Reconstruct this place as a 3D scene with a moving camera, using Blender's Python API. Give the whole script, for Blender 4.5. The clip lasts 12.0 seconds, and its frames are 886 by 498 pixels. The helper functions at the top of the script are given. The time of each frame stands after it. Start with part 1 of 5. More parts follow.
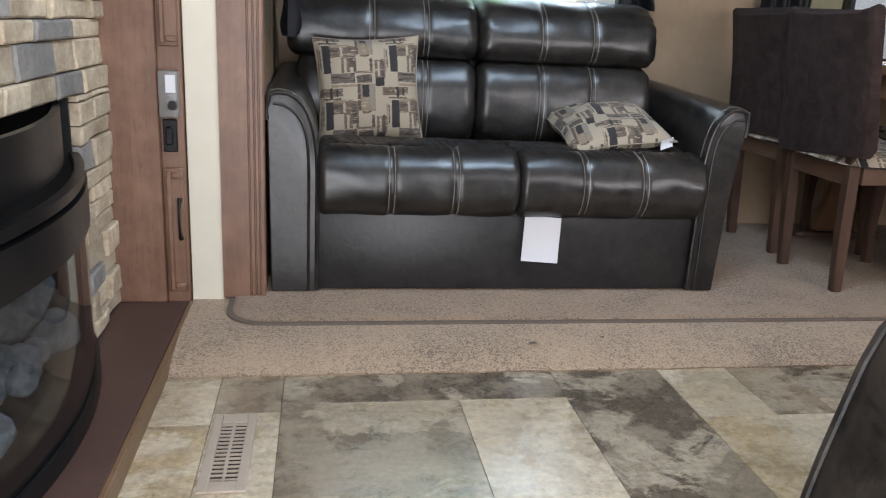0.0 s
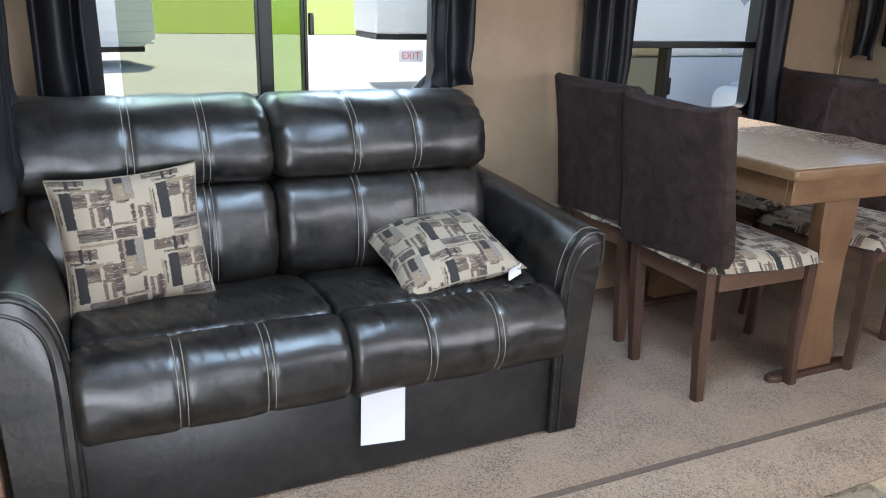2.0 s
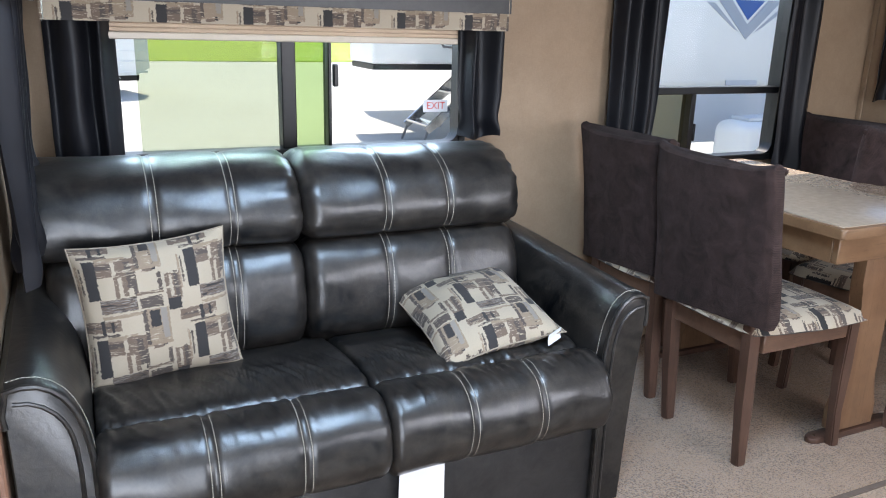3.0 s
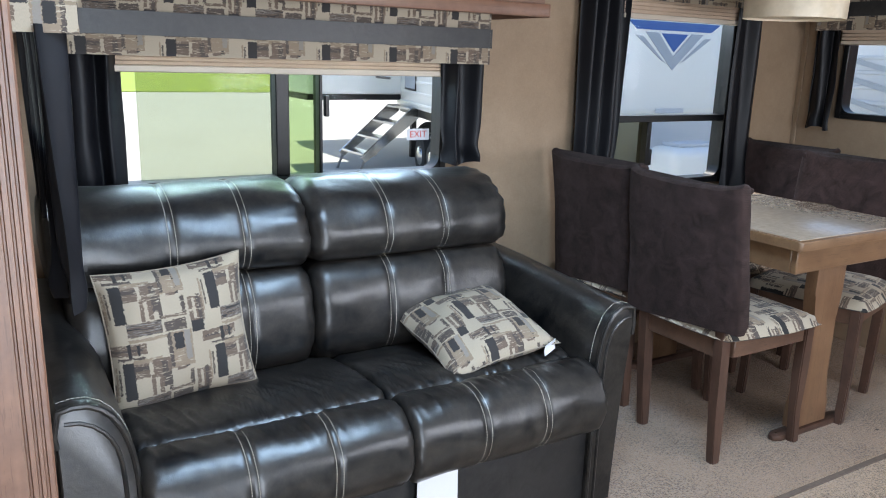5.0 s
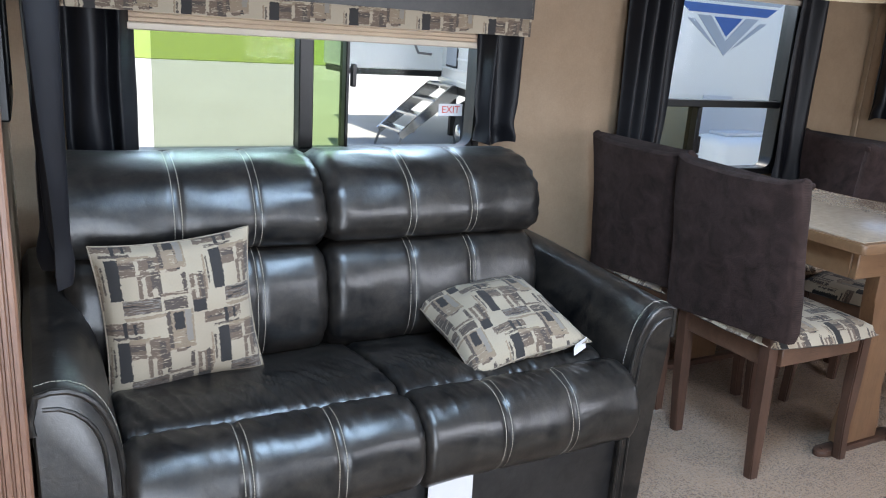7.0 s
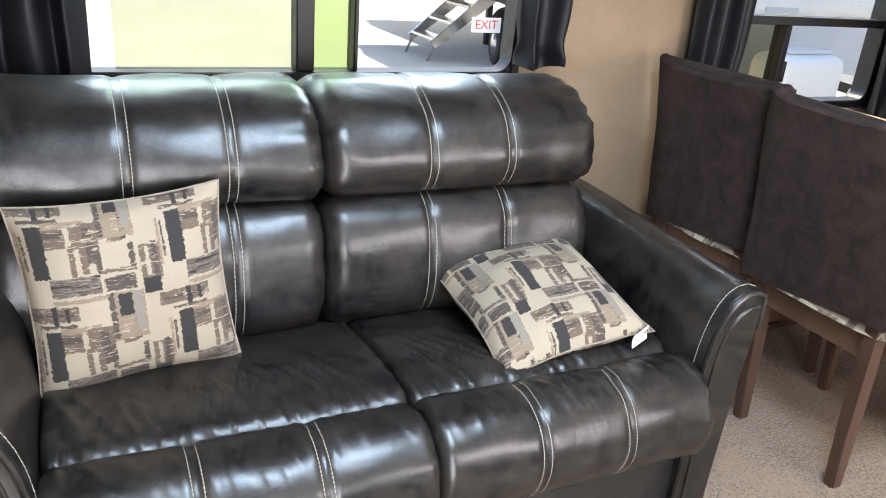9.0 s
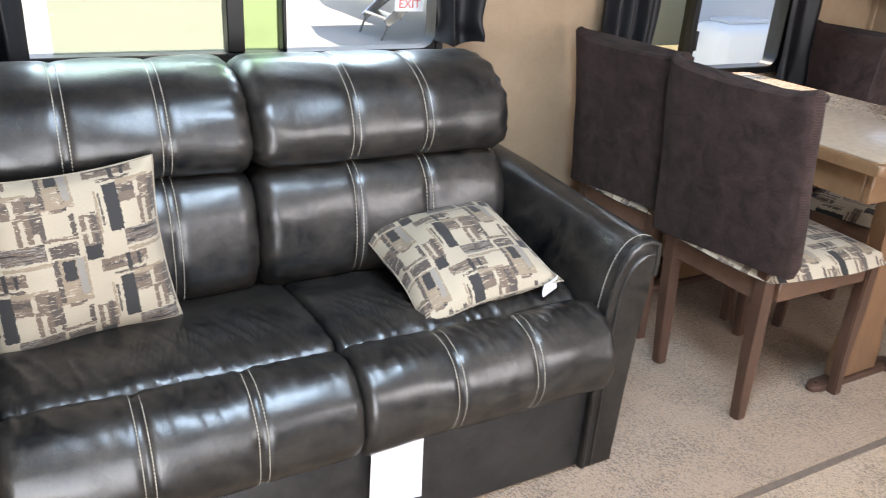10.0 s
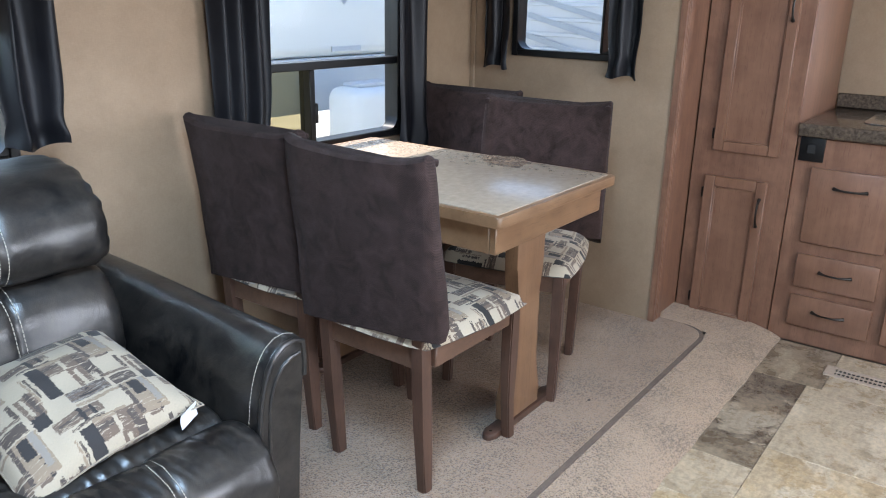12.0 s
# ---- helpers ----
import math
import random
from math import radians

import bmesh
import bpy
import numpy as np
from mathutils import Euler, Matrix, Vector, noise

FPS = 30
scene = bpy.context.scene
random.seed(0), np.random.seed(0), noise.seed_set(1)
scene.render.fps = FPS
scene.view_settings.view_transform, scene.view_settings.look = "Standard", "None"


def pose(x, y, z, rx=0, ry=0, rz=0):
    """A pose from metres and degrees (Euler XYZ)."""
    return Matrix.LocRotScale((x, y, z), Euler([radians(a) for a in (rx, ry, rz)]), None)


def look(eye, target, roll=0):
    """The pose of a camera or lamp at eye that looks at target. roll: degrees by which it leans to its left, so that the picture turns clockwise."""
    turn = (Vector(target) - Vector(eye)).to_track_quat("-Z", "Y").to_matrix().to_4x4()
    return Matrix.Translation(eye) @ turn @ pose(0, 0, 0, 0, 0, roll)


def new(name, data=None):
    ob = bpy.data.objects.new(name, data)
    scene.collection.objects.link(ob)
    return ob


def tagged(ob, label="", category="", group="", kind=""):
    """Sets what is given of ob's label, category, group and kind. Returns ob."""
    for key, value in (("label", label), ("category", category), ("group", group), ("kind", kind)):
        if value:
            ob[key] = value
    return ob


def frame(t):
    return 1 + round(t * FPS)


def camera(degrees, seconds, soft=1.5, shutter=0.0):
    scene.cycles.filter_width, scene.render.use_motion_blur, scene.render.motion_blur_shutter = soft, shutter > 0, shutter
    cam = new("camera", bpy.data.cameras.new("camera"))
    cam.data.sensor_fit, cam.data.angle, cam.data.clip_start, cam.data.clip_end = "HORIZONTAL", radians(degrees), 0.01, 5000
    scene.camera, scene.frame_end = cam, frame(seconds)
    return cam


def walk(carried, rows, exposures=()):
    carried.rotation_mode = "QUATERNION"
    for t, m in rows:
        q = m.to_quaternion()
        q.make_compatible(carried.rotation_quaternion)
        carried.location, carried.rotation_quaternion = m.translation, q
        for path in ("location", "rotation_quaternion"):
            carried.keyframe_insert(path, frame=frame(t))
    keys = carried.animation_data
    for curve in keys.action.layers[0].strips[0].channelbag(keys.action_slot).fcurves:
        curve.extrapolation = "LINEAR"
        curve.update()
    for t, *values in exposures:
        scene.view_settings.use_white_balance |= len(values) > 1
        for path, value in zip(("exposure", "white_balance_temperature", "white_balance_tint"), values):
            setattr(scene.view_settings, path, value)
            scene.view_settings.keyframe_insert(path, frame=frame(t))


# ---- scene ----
cam = camera(59.5, 12.0, soft=1.0, shutter=0.15)
PATH = [
    (0, (-0.457, 0.422, 0.81), (-0.141, 2.317, 0.253), 3.1),
    (0.5, (-0.447, 0.591, 0.909), (0.047, 2.431, 0.299), 2.0),
    (1, (-0.407, 0.742, 1.056), (0.216, 2.529, 0.409), 1.5),
    (1.5, (-0.377, 0.897, 1.112), (0.359, 2.643, 0.471), 1.4),
    (2, (-0.375, 1.058, 1.193), (0.428, 2.782, 0.573), 1.7),
    (2.5, (-0.392, 1.098, 1.241), (0.427, 2.824, 0.65), 1.8),
    (3, (-0.438, 1.214, 1.262), (0.392, 2.945, 0.703), 1.7),
    (5, (-0.676, 1.195, 1.266), (0.327, 2.857, 0.783), 1.8),
    (5.5, (-0.689, 1.177, 1.271), (0.316, 2.841, 0.802), 2.0),
    (6, (-0.701, 1.171, 1.269), (0.292, 2.842, 0.8), 2.3),
    (6.5, (-0.673, 1.216, 1.264), (0.292, 2.894, 0.758), 2.9),
    (7, (-0.573, 1.323, 1.241), (0.347, 3.015, 0.703), 3.8),
    (7.5, (-0.466, 1.416, 1.231), (0.398, 3.121, 0.645), 4.7),
    (9.5, (-0.358, 1.75, 1.223), (0.48, 3.383, 0.429), 4.7),
    (10, (-0.342, 1.538, 1.25), (0.558, 3.133, 0.447), 3.7),
    (10.5, (-0.282, 1.371, 1.268), (0.791, 2.907, 0.571), 3.0),
    (11, (-0.22, 1.394, 1.266), (1.069, 2.79, 0.641), 2.6),
    (11.5, (-0.163, 1.504, 1.263), (1.275, 2.756, 0.659), 1.5),
    (12, (-0.13, 1.609, 1.263), (1.401, 2.74, 0.649), 1.2),
]
EXPOSURES = [(0, 0.46, 7150, 20), (1, 0.64, 6950, 18), (2, 0.98, 6650, 17), (3, 1.22, 6550, 18), (5, 1.06, 6400, 15), (6, 1.04, 6350, 15), (7, 1.02, 6450, 16), (7.5, 1.10, 6600, 18), (9.5, 1.58, 7350, 20), (10.5, 1.54, 6950, 18), (12, 1.46, 6300, 15)]
walk(cam, [(t, look(eye, target, roll)) for t, eye, target, roll in PATH], EXPOSURES)

# ---- daylight ----
SUN = Vector((0.12, 0.55, 1.0)).normalized()
world = bpy.data.worlds.new("world")
scene.world = world
world.use_nodes = True
sky = world.node_tree.nodes.new("ShaderNodeTexSky")
sky.sky_type, sky.sun_disc = "NISHITA", False
sky.sun_elevation, sky.sun_rotation = math.asin(SUN.z), math.atan2(SUN.x, SUN.y)
back = world.node_tree.nodes["Background"]
back.inputs["Strength"].default_value = 0.15
world.node_tree.links.new(sky.outputs[0], back.inputs["Color"])
sun = new("sun", bpy.data.lights.new("sun", "SUN"))
sun.data.energy, sun.data.angle, sun.data.color = 4.3, radians(0.5), (1.0, 0.91, 0.78)
sun.matrix_world = look(SUN * 30, (0, 0, 0))


def daylight(name, centre, target, width, height, watts, colour):
    """The sky's light in an opening, seen or assumed, from the open sky beyond it."""
    lamp = new(name, bpy.data.lights.new(name, "AREA"))
    lamp.data.shape, lamp.data.size, lamp.data.size_y = "RECTANGLE", width, height
    lamp.data.energy, lamp.data.color = watts, colour
    lamp.matrix_world = look(centre, target)


daylight("entry_ground_light", (-0.46, 0.13, 0.36), (-0.46, 3, 0.36), 0.72, 0.80, 18, (0.80, 0.91, 1.0))
daylight("entry_sky_light", (-0.46, 0.13, 1.32), (-0.46, 3, 1.2), 0.72, 1.0, 18, (0.74, 0.88, 1.0))
daylight("sofa_window_daylight", (0.2, 3.80, 1.42), (0.2, 2.9, 0.95), 1.15, 0.34, 22, (0.62, 0.84, 1.0))
daylight("dinette_window_daylight", (1.9, 3.90, 1.70), (1.9, 2.9, 0.95), 0.72, 0.40, 15, (0.74, 0.88, 1.0))
# overhead fill through an unseen roof vent, placed for the highlights on the leather
daylight("assumed_roof_vent_fill", (0.32, 2.06, 2.125), (0.32, 2.0601, 0.0), 0.56, 0.40, 24, (0.50, 0.75, 1.0))
# fill for the room: two windows out of view, assumed rather than known
daylight("assumed_rear_window_fill", (1.5, 0.13, 1.12), (1.5, 3, 0.9), 1.3, 0.6, 28, (0.88, 0.94, 1.0))
daylight("assumed_kitchen_window_fill", (3.83, 1.25, 1.3), (0, 1.25, 0.9), 0.8, 0.5, 9, (0.82, 0.91, 1.0))

# ---- materials ----
def shader(name):
    m = bpy.data.materials.new(name)
    m.use_nodes = True
    return m, m.node_tree, m.node_tree.nodes["Principled BSDF"]


def node(nt, kind, **sockets):
    n = nt.nodes.new(kind)
    for key, value in sockets.items():
        s = n.inputs[int(key[1:])] if key[0] == "i" and key[1:].isdigit() else n.inputs[key.replace("_", " ")]
        if hasattr(value, "is_linked"):
            nt.links.new(value, s)
        else:
            s.default_value = value
    return n


def ramp(nt, fac, stops, constant=False):
    n = nt.nodes.new("ShaderNodeValToRGB")
    if constant:
        n.color_ramp.interpolation = "CONSTANT"
    e = n.color_ramp.elements
    while len(e) < len(stops):
        e.new(0.5)
    for el, (p, c) in zip(e, stops):
        el.position, el.color = p, (*c, 1)
    nt.links.new(fac, n.inputs[0])
    return n.outputs[0]


def maths(nt, op, a, b=0.0):
    n = nt.nodes.new("ShaderNodeMath")
    n.operation = op
    for s, v in zip(n.inputs, (a, b)):
        if hasattr(v, "is_linked"):
            nt.links.new(v, s)
        else:
            s.default_value = v
    return n.outputs[0]


def mixed(nt, fac, a, b, mode="MIX"):
    n = nt.nodes.new("ShaderNodeMix")
    n.data_type, n.blend_type = "RGBA", mode
    for s, v in ((n.inputs[0], fac), (n.inputs[6], a), (n.inputs[7], b)):
        if hasattr(v, "is_linked"):
            nt.links.new(v, s)
        elif isinstance(v, tuple):
            s.default_value = (*v, 1)
        else:
            s.default_value = v
    return n.outputs[2]


def coords(nt, stretch=(1, 1, 1), kind="Object"):
    tc = nt.nodes.new("ShaderNodeTexCoord")
    mp = nt.nodes.new("ShaderNodeMapping")
    mp.inputs["Scale"].default_value = stretch
    nt.links.new(tc.outputs[kind], mp.inputs[0])
    return mp.outputs[0]


def bumped(nt, bsdf, height, strength, distance):
    b = node(nt, "ShaderNodeBump", Strength=strength, Distance=distance, Height=height)
    nt.links.new(b.outputs[0], bsdf.inputs["Normal"])
    return b


def plain(name, c1, c2, scale=6, rough=(0.4, 0.6), fine=200, bump=0.15, depth=0.001, metal=0.0, stretch=(1, 1, 1), detail=5, sheen=0.0, coat=0.0, spread=0.0, spec=0.5):
    """Two tones clouded at a coarse scale, fine grain, and gloss that varies with it."""
    m, nt, p = shader(name)
    v = coords(nt, stretch)
    n1 = node(nt, "ShaderNodeTexNoise", Vector=v, Scale=scale, Detail=detail, Roughness=0.6)
    n2 = node(nt, "ShaderNodeTexNoise", Vector=v, Scale=fine, Detail=3)
    f = maths(nt, "ADD", maths(nt, "MULTIPLY", n1.outputs[0], 0.7), maths(nt, "MULTIPLY", n2.outputs[0], 0.3))
    col = ramp(nt, f, [(0.32, c1), (0.68, c2)])
    if spread:
        oi = nt.nodes.new("ShaderNodeObjectInfo")
        k = maths(nt, "ADD", maths(nt, "MULTIPLY", oi.outputs["Random"], spread), 1 - spread / 2)
        hs = node(nt, "ShaderNodeHueSaturation", Color=col, Value=k)
        col = hs.outputs[0]
    nt.links.new(col, p.inputs["Base Color"])
    r = node(nt, "ShaderNodeMapRange", Value=n1.outputs[0])
    r.inputs[3].default_value, r.inputs[4].default_value = rough
    nt.links.new(r.outputs[0], p.inputs["Roughness"])
    p.inputs["Metallic"].default_value = metal
    p.inputs["Sheen Weight"].default_value = sheen
    p.inputs["Coat Weight"].default_value = coat
    p.inputs["Specular IOR Level"].default_value = spec
    if bump:
        bumped(nt, p, n2.outputs[0], bump, depth)
    return m


def wood(name, dark, light, axis=2, rough=(0.32, 0.5), scale=1.0, mottle=0.62):
    """Stained wood: streaks along the grain's axis under a blotchy stain."""
    m, nt, p = shader(name)
    st = [22.0 * scale] * 3
    st[axis] = 1.2 * scale
    v = coords(nt, st)
    grain = node(nt, "ShaderNodeTexNoise", Vector=v, Scale=1.6, Detail=8, Roughness=0.65, Distortion=0.5)
    blot = node(nt, "ShaderNodeTexNoise", Vector=coords(nt), Scale=9 * scale, Detail=6, Roughness=0.65)
    pores = node(nt, "ShaderNodeTexNoise", Vector=v, Scale=14, Detail=2)
    f = maths(nt, "ADD", maths(nt, "MULTIPLY", grain.outputs[0], 1 - mottle), maths(nt, "MULTIPLY", blot.outputs[0], mottle))
    mid = tuple((a + b) / 2 for a, b in zip(dark, light))
    col = ramp(nt, f, [(0.3, dark), (0.5, mid), (0.7, light)])
    col = mixed(nt, maths(nt, "MULTIPLY", maths(nt, "LESS_THAN", pores.outputs[0], 0.36), 0.35), col, tuple(c * 0.55 for c in dark))
    nt.links.new(col, p.inputs["Base Color"])
    r = node(nt, "ShaderNodeMapRange", Value=blot.outputs[0])
    r.inputs[3].default_value, r.inputs[4].default_value = rough
    nt.links.new(r.outputs[0], p.inputs["Roughness"])
    bumped(nt, p, grain.outputs[0], 0.12, 0.001)
    return m


def leather(name, dark, brown, rough=(0.29, 0.38), spec=0.52):
    m, nt, p = shader(name)
    v = coords(nt)
    clouds = node(nt, "ShaderNodeTexNoise", Vector=v, Scale=11, Detail=7, Roughness=0.7, Distortion=0.8)
    rub = node(nt, "ShaderNodeTexNoise", Vector=v, Scale=45, Detail=5, Roughness=0.7)
    f = maths(nt, "ADD", maths(nt, "MULTIPLY", clouds.outputs[0], 0.65), maths(nt, "MULTIPLY", rub.outputs[0], 0.35))
    nt.links.new(ramp(nt, f, [(0.38, dark), (0.72, brown)]), p.inputs["Base Color"])
    r = node(nt, "ShaderNodeMapRange", Value=f)
    r.inputs[1].default_value, r.inputs[2].default_value = 0.25, 0.75
    r.inputs[3].default_value, r.inputs[4].default_value = rough
    nt.links.new(r.outputs[0], p.inputs["Roughness"])
    pebble = node(nt, "ShaderNodeTexVoronoi", Vector=v, Scale=420)
    crease = node(nt, "ShaderNodeTexNoise", Vector=v, Scale=22, Detail=4, Roughness=0.55, Distortion=1.1)
    h = maths(nt, "ADD", maths(nt, "MULTIPLY", pebble.outputs[0], 0.10), maths(nt, "MULTIPLY", crease.outputs[0], 1.0))
    bumped(nt, p, h, 0.23, 0.0040)
    p.inputs["Specular IOR Level"].default_value = spec
    return m


# one repeat of the print, in hundredths: across, down, and the tint
PRINT = (("sand", 12, 42, 97, 103), ("taupe", 12, 27, 3, 22), ("brown", 12, 27, 6, 12), ("taupe", 31, 50, 0, 24), ("brown", 40, 46, 4, 40), ("taupe", 28, 32, 20, 50),
         ("taupe", 36, 41, 24, 49), ("brown", 46, 50, 20, 50), ("taupe", 56, 67, -2, 22), ("ink", 66, 70, -4, 20), ("brown", 70, 74, 25, 49), ("taupe", 77, 92, 28, 62),
         ("cream", 81, 84, 30, 58), ("brown", 86, 90, 26, 70), ("ink", 77, 90, 60, 75), ("sand", 92, 94, 5, 50), ("brown", 95, 97, 8, 42), ("grain", 11, 47, 51, 68), ("sand", 11, 50, 71, 75),
         ("taupe", 48, 74, 47, 51), ("brown", 50, 72, 54, 68), ("sand", 50, 76, 70, 118), ("brown", 50, 54, 70, 116), ("ink", 57, 67, 72, 93), ("grey", 68, 74, 70, 110),
         ("taupe", -13, 28, 77, 91), ("brown", -10, 24, 83, 86), ("ink", 8, 12, 76, 94), ("ink", 18, 21, 78, 92), ("brown", -4, 25, 94, 97), ("ink", 0, 12, 0, 50))


def print_fabric(name, across=0.222, down=0.184, dark=0.020, bright=1.0):
    """Woven print: cream squares, dark bars and brushed taupe blocks that repeat."""
    m, nt, p = shader(name)
    uv = coords(nt, (1 / across, -1 / down, 1), "UV")
    rag = node(nt, "ShaderNodeTexNoise", Vector=coords(nt, (1, 1, 1), "UV"), Scale=170, Detail=5, Roughness=0.75)
    off = node(nt, "ShaderNodeVectorMath", i0=rag.outputs[1], i1=(0.5, 0.5, 0.5))
    off.operation = "SUBTRACT"
    sc = node(nt, "ShaderNodeVectorMath", i0=off.outputs[0])
    sc.operation = "SCALE"
    sc.inputs["Scale"].default_value = 0.075
    add = node(nt, "ShaderNodeVectorMath", i0=uv, i1=sc.outputs[0])
    sx = node(nt, "ShaderNodeSeparateXYZ", Vector=add.outputs[0])
    x, y = sx.outputs[0], sx.outputs[1]
    tints = {k: tuple(c * bright for c in v) for k, v in dict(cream=(0.335, 0.278, 0.204), sand=(0.21, 0.155, 0.105), taupe=(0.115, 0.080, 0.057), brown=(0.062, 0.046, 0.037), grey=(0.20, 0.175, 0.15), ink=(dark, dark * 0.86, dark * 0.84)).items()}
    streaks = node(nt, "ShaderNodeTexNoise", Vector=coords(nt, (16, 150, 1), "UV"), Scale=1.0, Detail=4, Roughness=0.6, Distortion=1.4)
    grain = ramp(nt, streaks.outputs[0], [(0.0, tints["ink"]), (0.42, tints["taupe"]), (0.50, tints["brown"]), (0.54, tints["grey"]), (0.60, tints["brown"])], True)
    dry = node(nt, "ShaderNodeTexNoise", Vector=coords(nt, (38, 210, 1), "UV"), Scale=1.0, Detail=5, Roughness=0.7, Distortion=0.8)
    worn = maths(nt, "LESS_THAN", dry.outputs[0], 0.585)
    col = tints["cream"]
    for tint, x0, x1, y0, y1 in PRINT:
        fx = maths(nt, "FRACT", maths(nt, "SUBTRACT", x, x0 / 100))
        fy = maths(nt, "FRACT", maths(nt, "SUBTRACT", y, y0 / 100))
        inside = maths(nt, "MULTIPLY", maths(nt, "LESS_THAN", fx, (x1 - x0) / 100), maths(nt, "LESS_THAN", fy, (y1 - y0) / 100))
        if tint in ("taupe", "brown", "sand"):
            inside = maths(nt, "MULTIPLY", inside, worn)
        col = mixed(nt, inside, col, grain if tint == "grain" else tints[tint])
    weave = node(nt, "ShaderNodeTexNoise", Vector=coords(nt, (900, 260, 1), "UV"), Scale=1.0, Detail=2)
    col = mixed(nt, 0.35, col, ramp(nt, weave.outputs[0], [(0.3, (0.55, 0.55, 0.55)), (0.7, (1, 1, 1))]), "MULTIPLY")
    nt.links.new(col, p.inputs["Base Color"])
    p.inputs["Roughness"].default_value = 0.85
    p.inputs["Sheen Weight"].default_value = 0.1
    bumped(nt, p, weave.outputs[0], 0.3, 0.0006)
    return m


def glass(name, tint, gloss=0.004):
    m, nt, p = shader(name)
    out = nt.nodes["Material Output"]
    nt.nodes.remove(p)
    see = node(nt, "ShaderNodeBsdfTransparent", Color=(*tint, 1))
    shine = node(nt, "ShaderNodeBsdfGlossy", Roughness=0.02)
    lw = node(nt, "ShaderNodeLayerWeight")
    edge = maths(nt, "ADD", maths(nt, "MULTIPLY", maths(nt, "POWER", lw.outputs["Facing"], 5.0), 0.9), gloss / 2)
    mx = node(nt, "ShaderNodeMixShader", i0=edge, i1=see.outputs[0], i2=shine.outputs[0])
    nt.links.new(mx.outputs[0], out.inputs[0])
    return m


def tile_stone(name, base, pale, much):
    """Printed slate: a clouded ground tone with pale flaked patches and rusty veils."""
    m, nt, p = shader(name)
    oi = nt.nodes.new("ShaderNodeObjectInfo")
    geo = nt.nodes.new("ShaderNodeNewGeometry")
    shift = node(nt, "ShaderNodeVectorMath", i0=geo.outputs["Position"], i1=maths(nt, "MULTIPLY", oi.outputs["Random"], 37.0))
    v = shift.outputs[0]
    big = node(nt, "ShaderNodeTexNoise", Vector=v, Scale=4, Detail=8, Roughness=0.62, Distortion=0.4)
    fine = node(nt, "ShaderNodeTexNoise", Vector=v, Scale=60, Detail=5, Roughness=0.7)
    vein = node(nt, "ShaderNodeTexNoise", Vector=v, Scale=8, Detail=12, Roughness=0.74, Distortion=0.15)
    tone = mixed(nt, ramp(nt, big.outputs[0], [(0.36, (0, 0, 0)), (0.64, (1, 1, 1))]), tuple(c * 0.78 for c in base), tuple(c * 1.2 for c in base))
    light = mixed(nt, 0.36, tone, pale)
    col = mixed(nt, ramp(nt, vein.outputs[0], [(0.49, (0, 0, 0)), (0.535, (1, 1, 1))]), tone, light)
    flake = node(nt, "ShaderNodeTexNoise", Vector=v, Scale=3.6, Detail=10, Roughness=0.66, Distortion=0.5)
    col = mixed(nt, maths(nt, "MULTIPLY", ramp(nt, flake.outputs[0], [(0.560 - much * 0.05, (0, 0, 0)), (0.585 - much * 0.05, (1, 1, 1))]), 0.5 + much * 0.3), col, pale)
    col = mixed(nt, maths(nt, "MULTIPLY", ramp(nt, big.outputs[0], [(0.52, (0, 0, 0)), (0.72, (1, 1, 1))]), 0.35), col, (0.30, 0.215, 0.13))
    col = mixed(nt, 0.5, col, ramp(nt, fine.outputs[0], [(0.34, (0.36, 0.33, 0.30)), (0.66, (1.28, 1.20, 1.10))]), "MULTIPLY")
    st = node(nt, "ShaderNodeVectorMath", i0=v, i1=(9.0, 38.0, 1.0))
    st.operation = "MULTIPLY"
    streak = node(nt, "ShaderNodeTexNoise", Vector=st.outputs[0], Scale=0.8, Detail=6, Roughness=0.7, Distortion=0.2)
    col = mixed(nt, 0.4, col, ramp(nt, streak.outputs[0], [(0.36, (0.45, 0.43, 0.40)), (0.55, (1, 1, 1))]), "MULTIPLY")
    nt.links.new(col, p.inputs["Base Color"])
    r = node(nt, "ShaderNodeMapRange", Value=vein.outputs[0])
    r.inputs[3].default_value, r.inputs[4].default_value = 0.2, 0.36
    nt.links.new(r.outputs[0], p.inputs["Roughness"])
    p.inputs["Coat Weight"].default_value, p.inputs["Coat Roughness"].default_value = 1.0, 0.27
    h = maths(nt, "ADD", vein.outputs[0], maths(nt, "MULTIPLY", fine.outputs[0], 0.3))
    bumped(nt, p, h, 0.25, 0.003)
    return m


def carpet_pile(name, c1, c2):
    m, nt, p = shader(name)
    geo = nt.nodes.new("ShaderNodeNewGeometry")
    v = geo.outputs["Position"]
    tuft = node(nt, "ShaderNodeTexNoise", Vector=v, Scale=82, Detail=5, Roughness=0.78)
    nap = node(nt, "ShaderNodeTexNoise", Vector=v, Scale=5, Detail=4, Roughness=0.6)
    speck = node(nt, "ShaderNodeTexVoronoi", Vector=v, Scale=170)
    f = maths(nt, "ADD", maths(nt, "MULTIPLY", tuft.outputs[0], 0.55), maths(nt, "ADD", maths(nt, "MULTIPLY", nap.outputs[0], 0.3), maths(nt, "MULTIPLY", speck.outputs[0], 0.35)))
    nt.links.new(ramp(nt, f, [(0.44, c1), (0.64, c2)]), p.inputs["Base Color"])
    p.inputs["Roughness"].default_value = 0.95
    p.inputs["Sheen Weight"].default_value = 0.2
    h = maths(nt, "ADD", tuft.outputs[0], maths(nt, "MULTIPLY", speck.outputs[0], 0.6))
    bumped(nt, p, h, 1.0, 0.012)
    return m


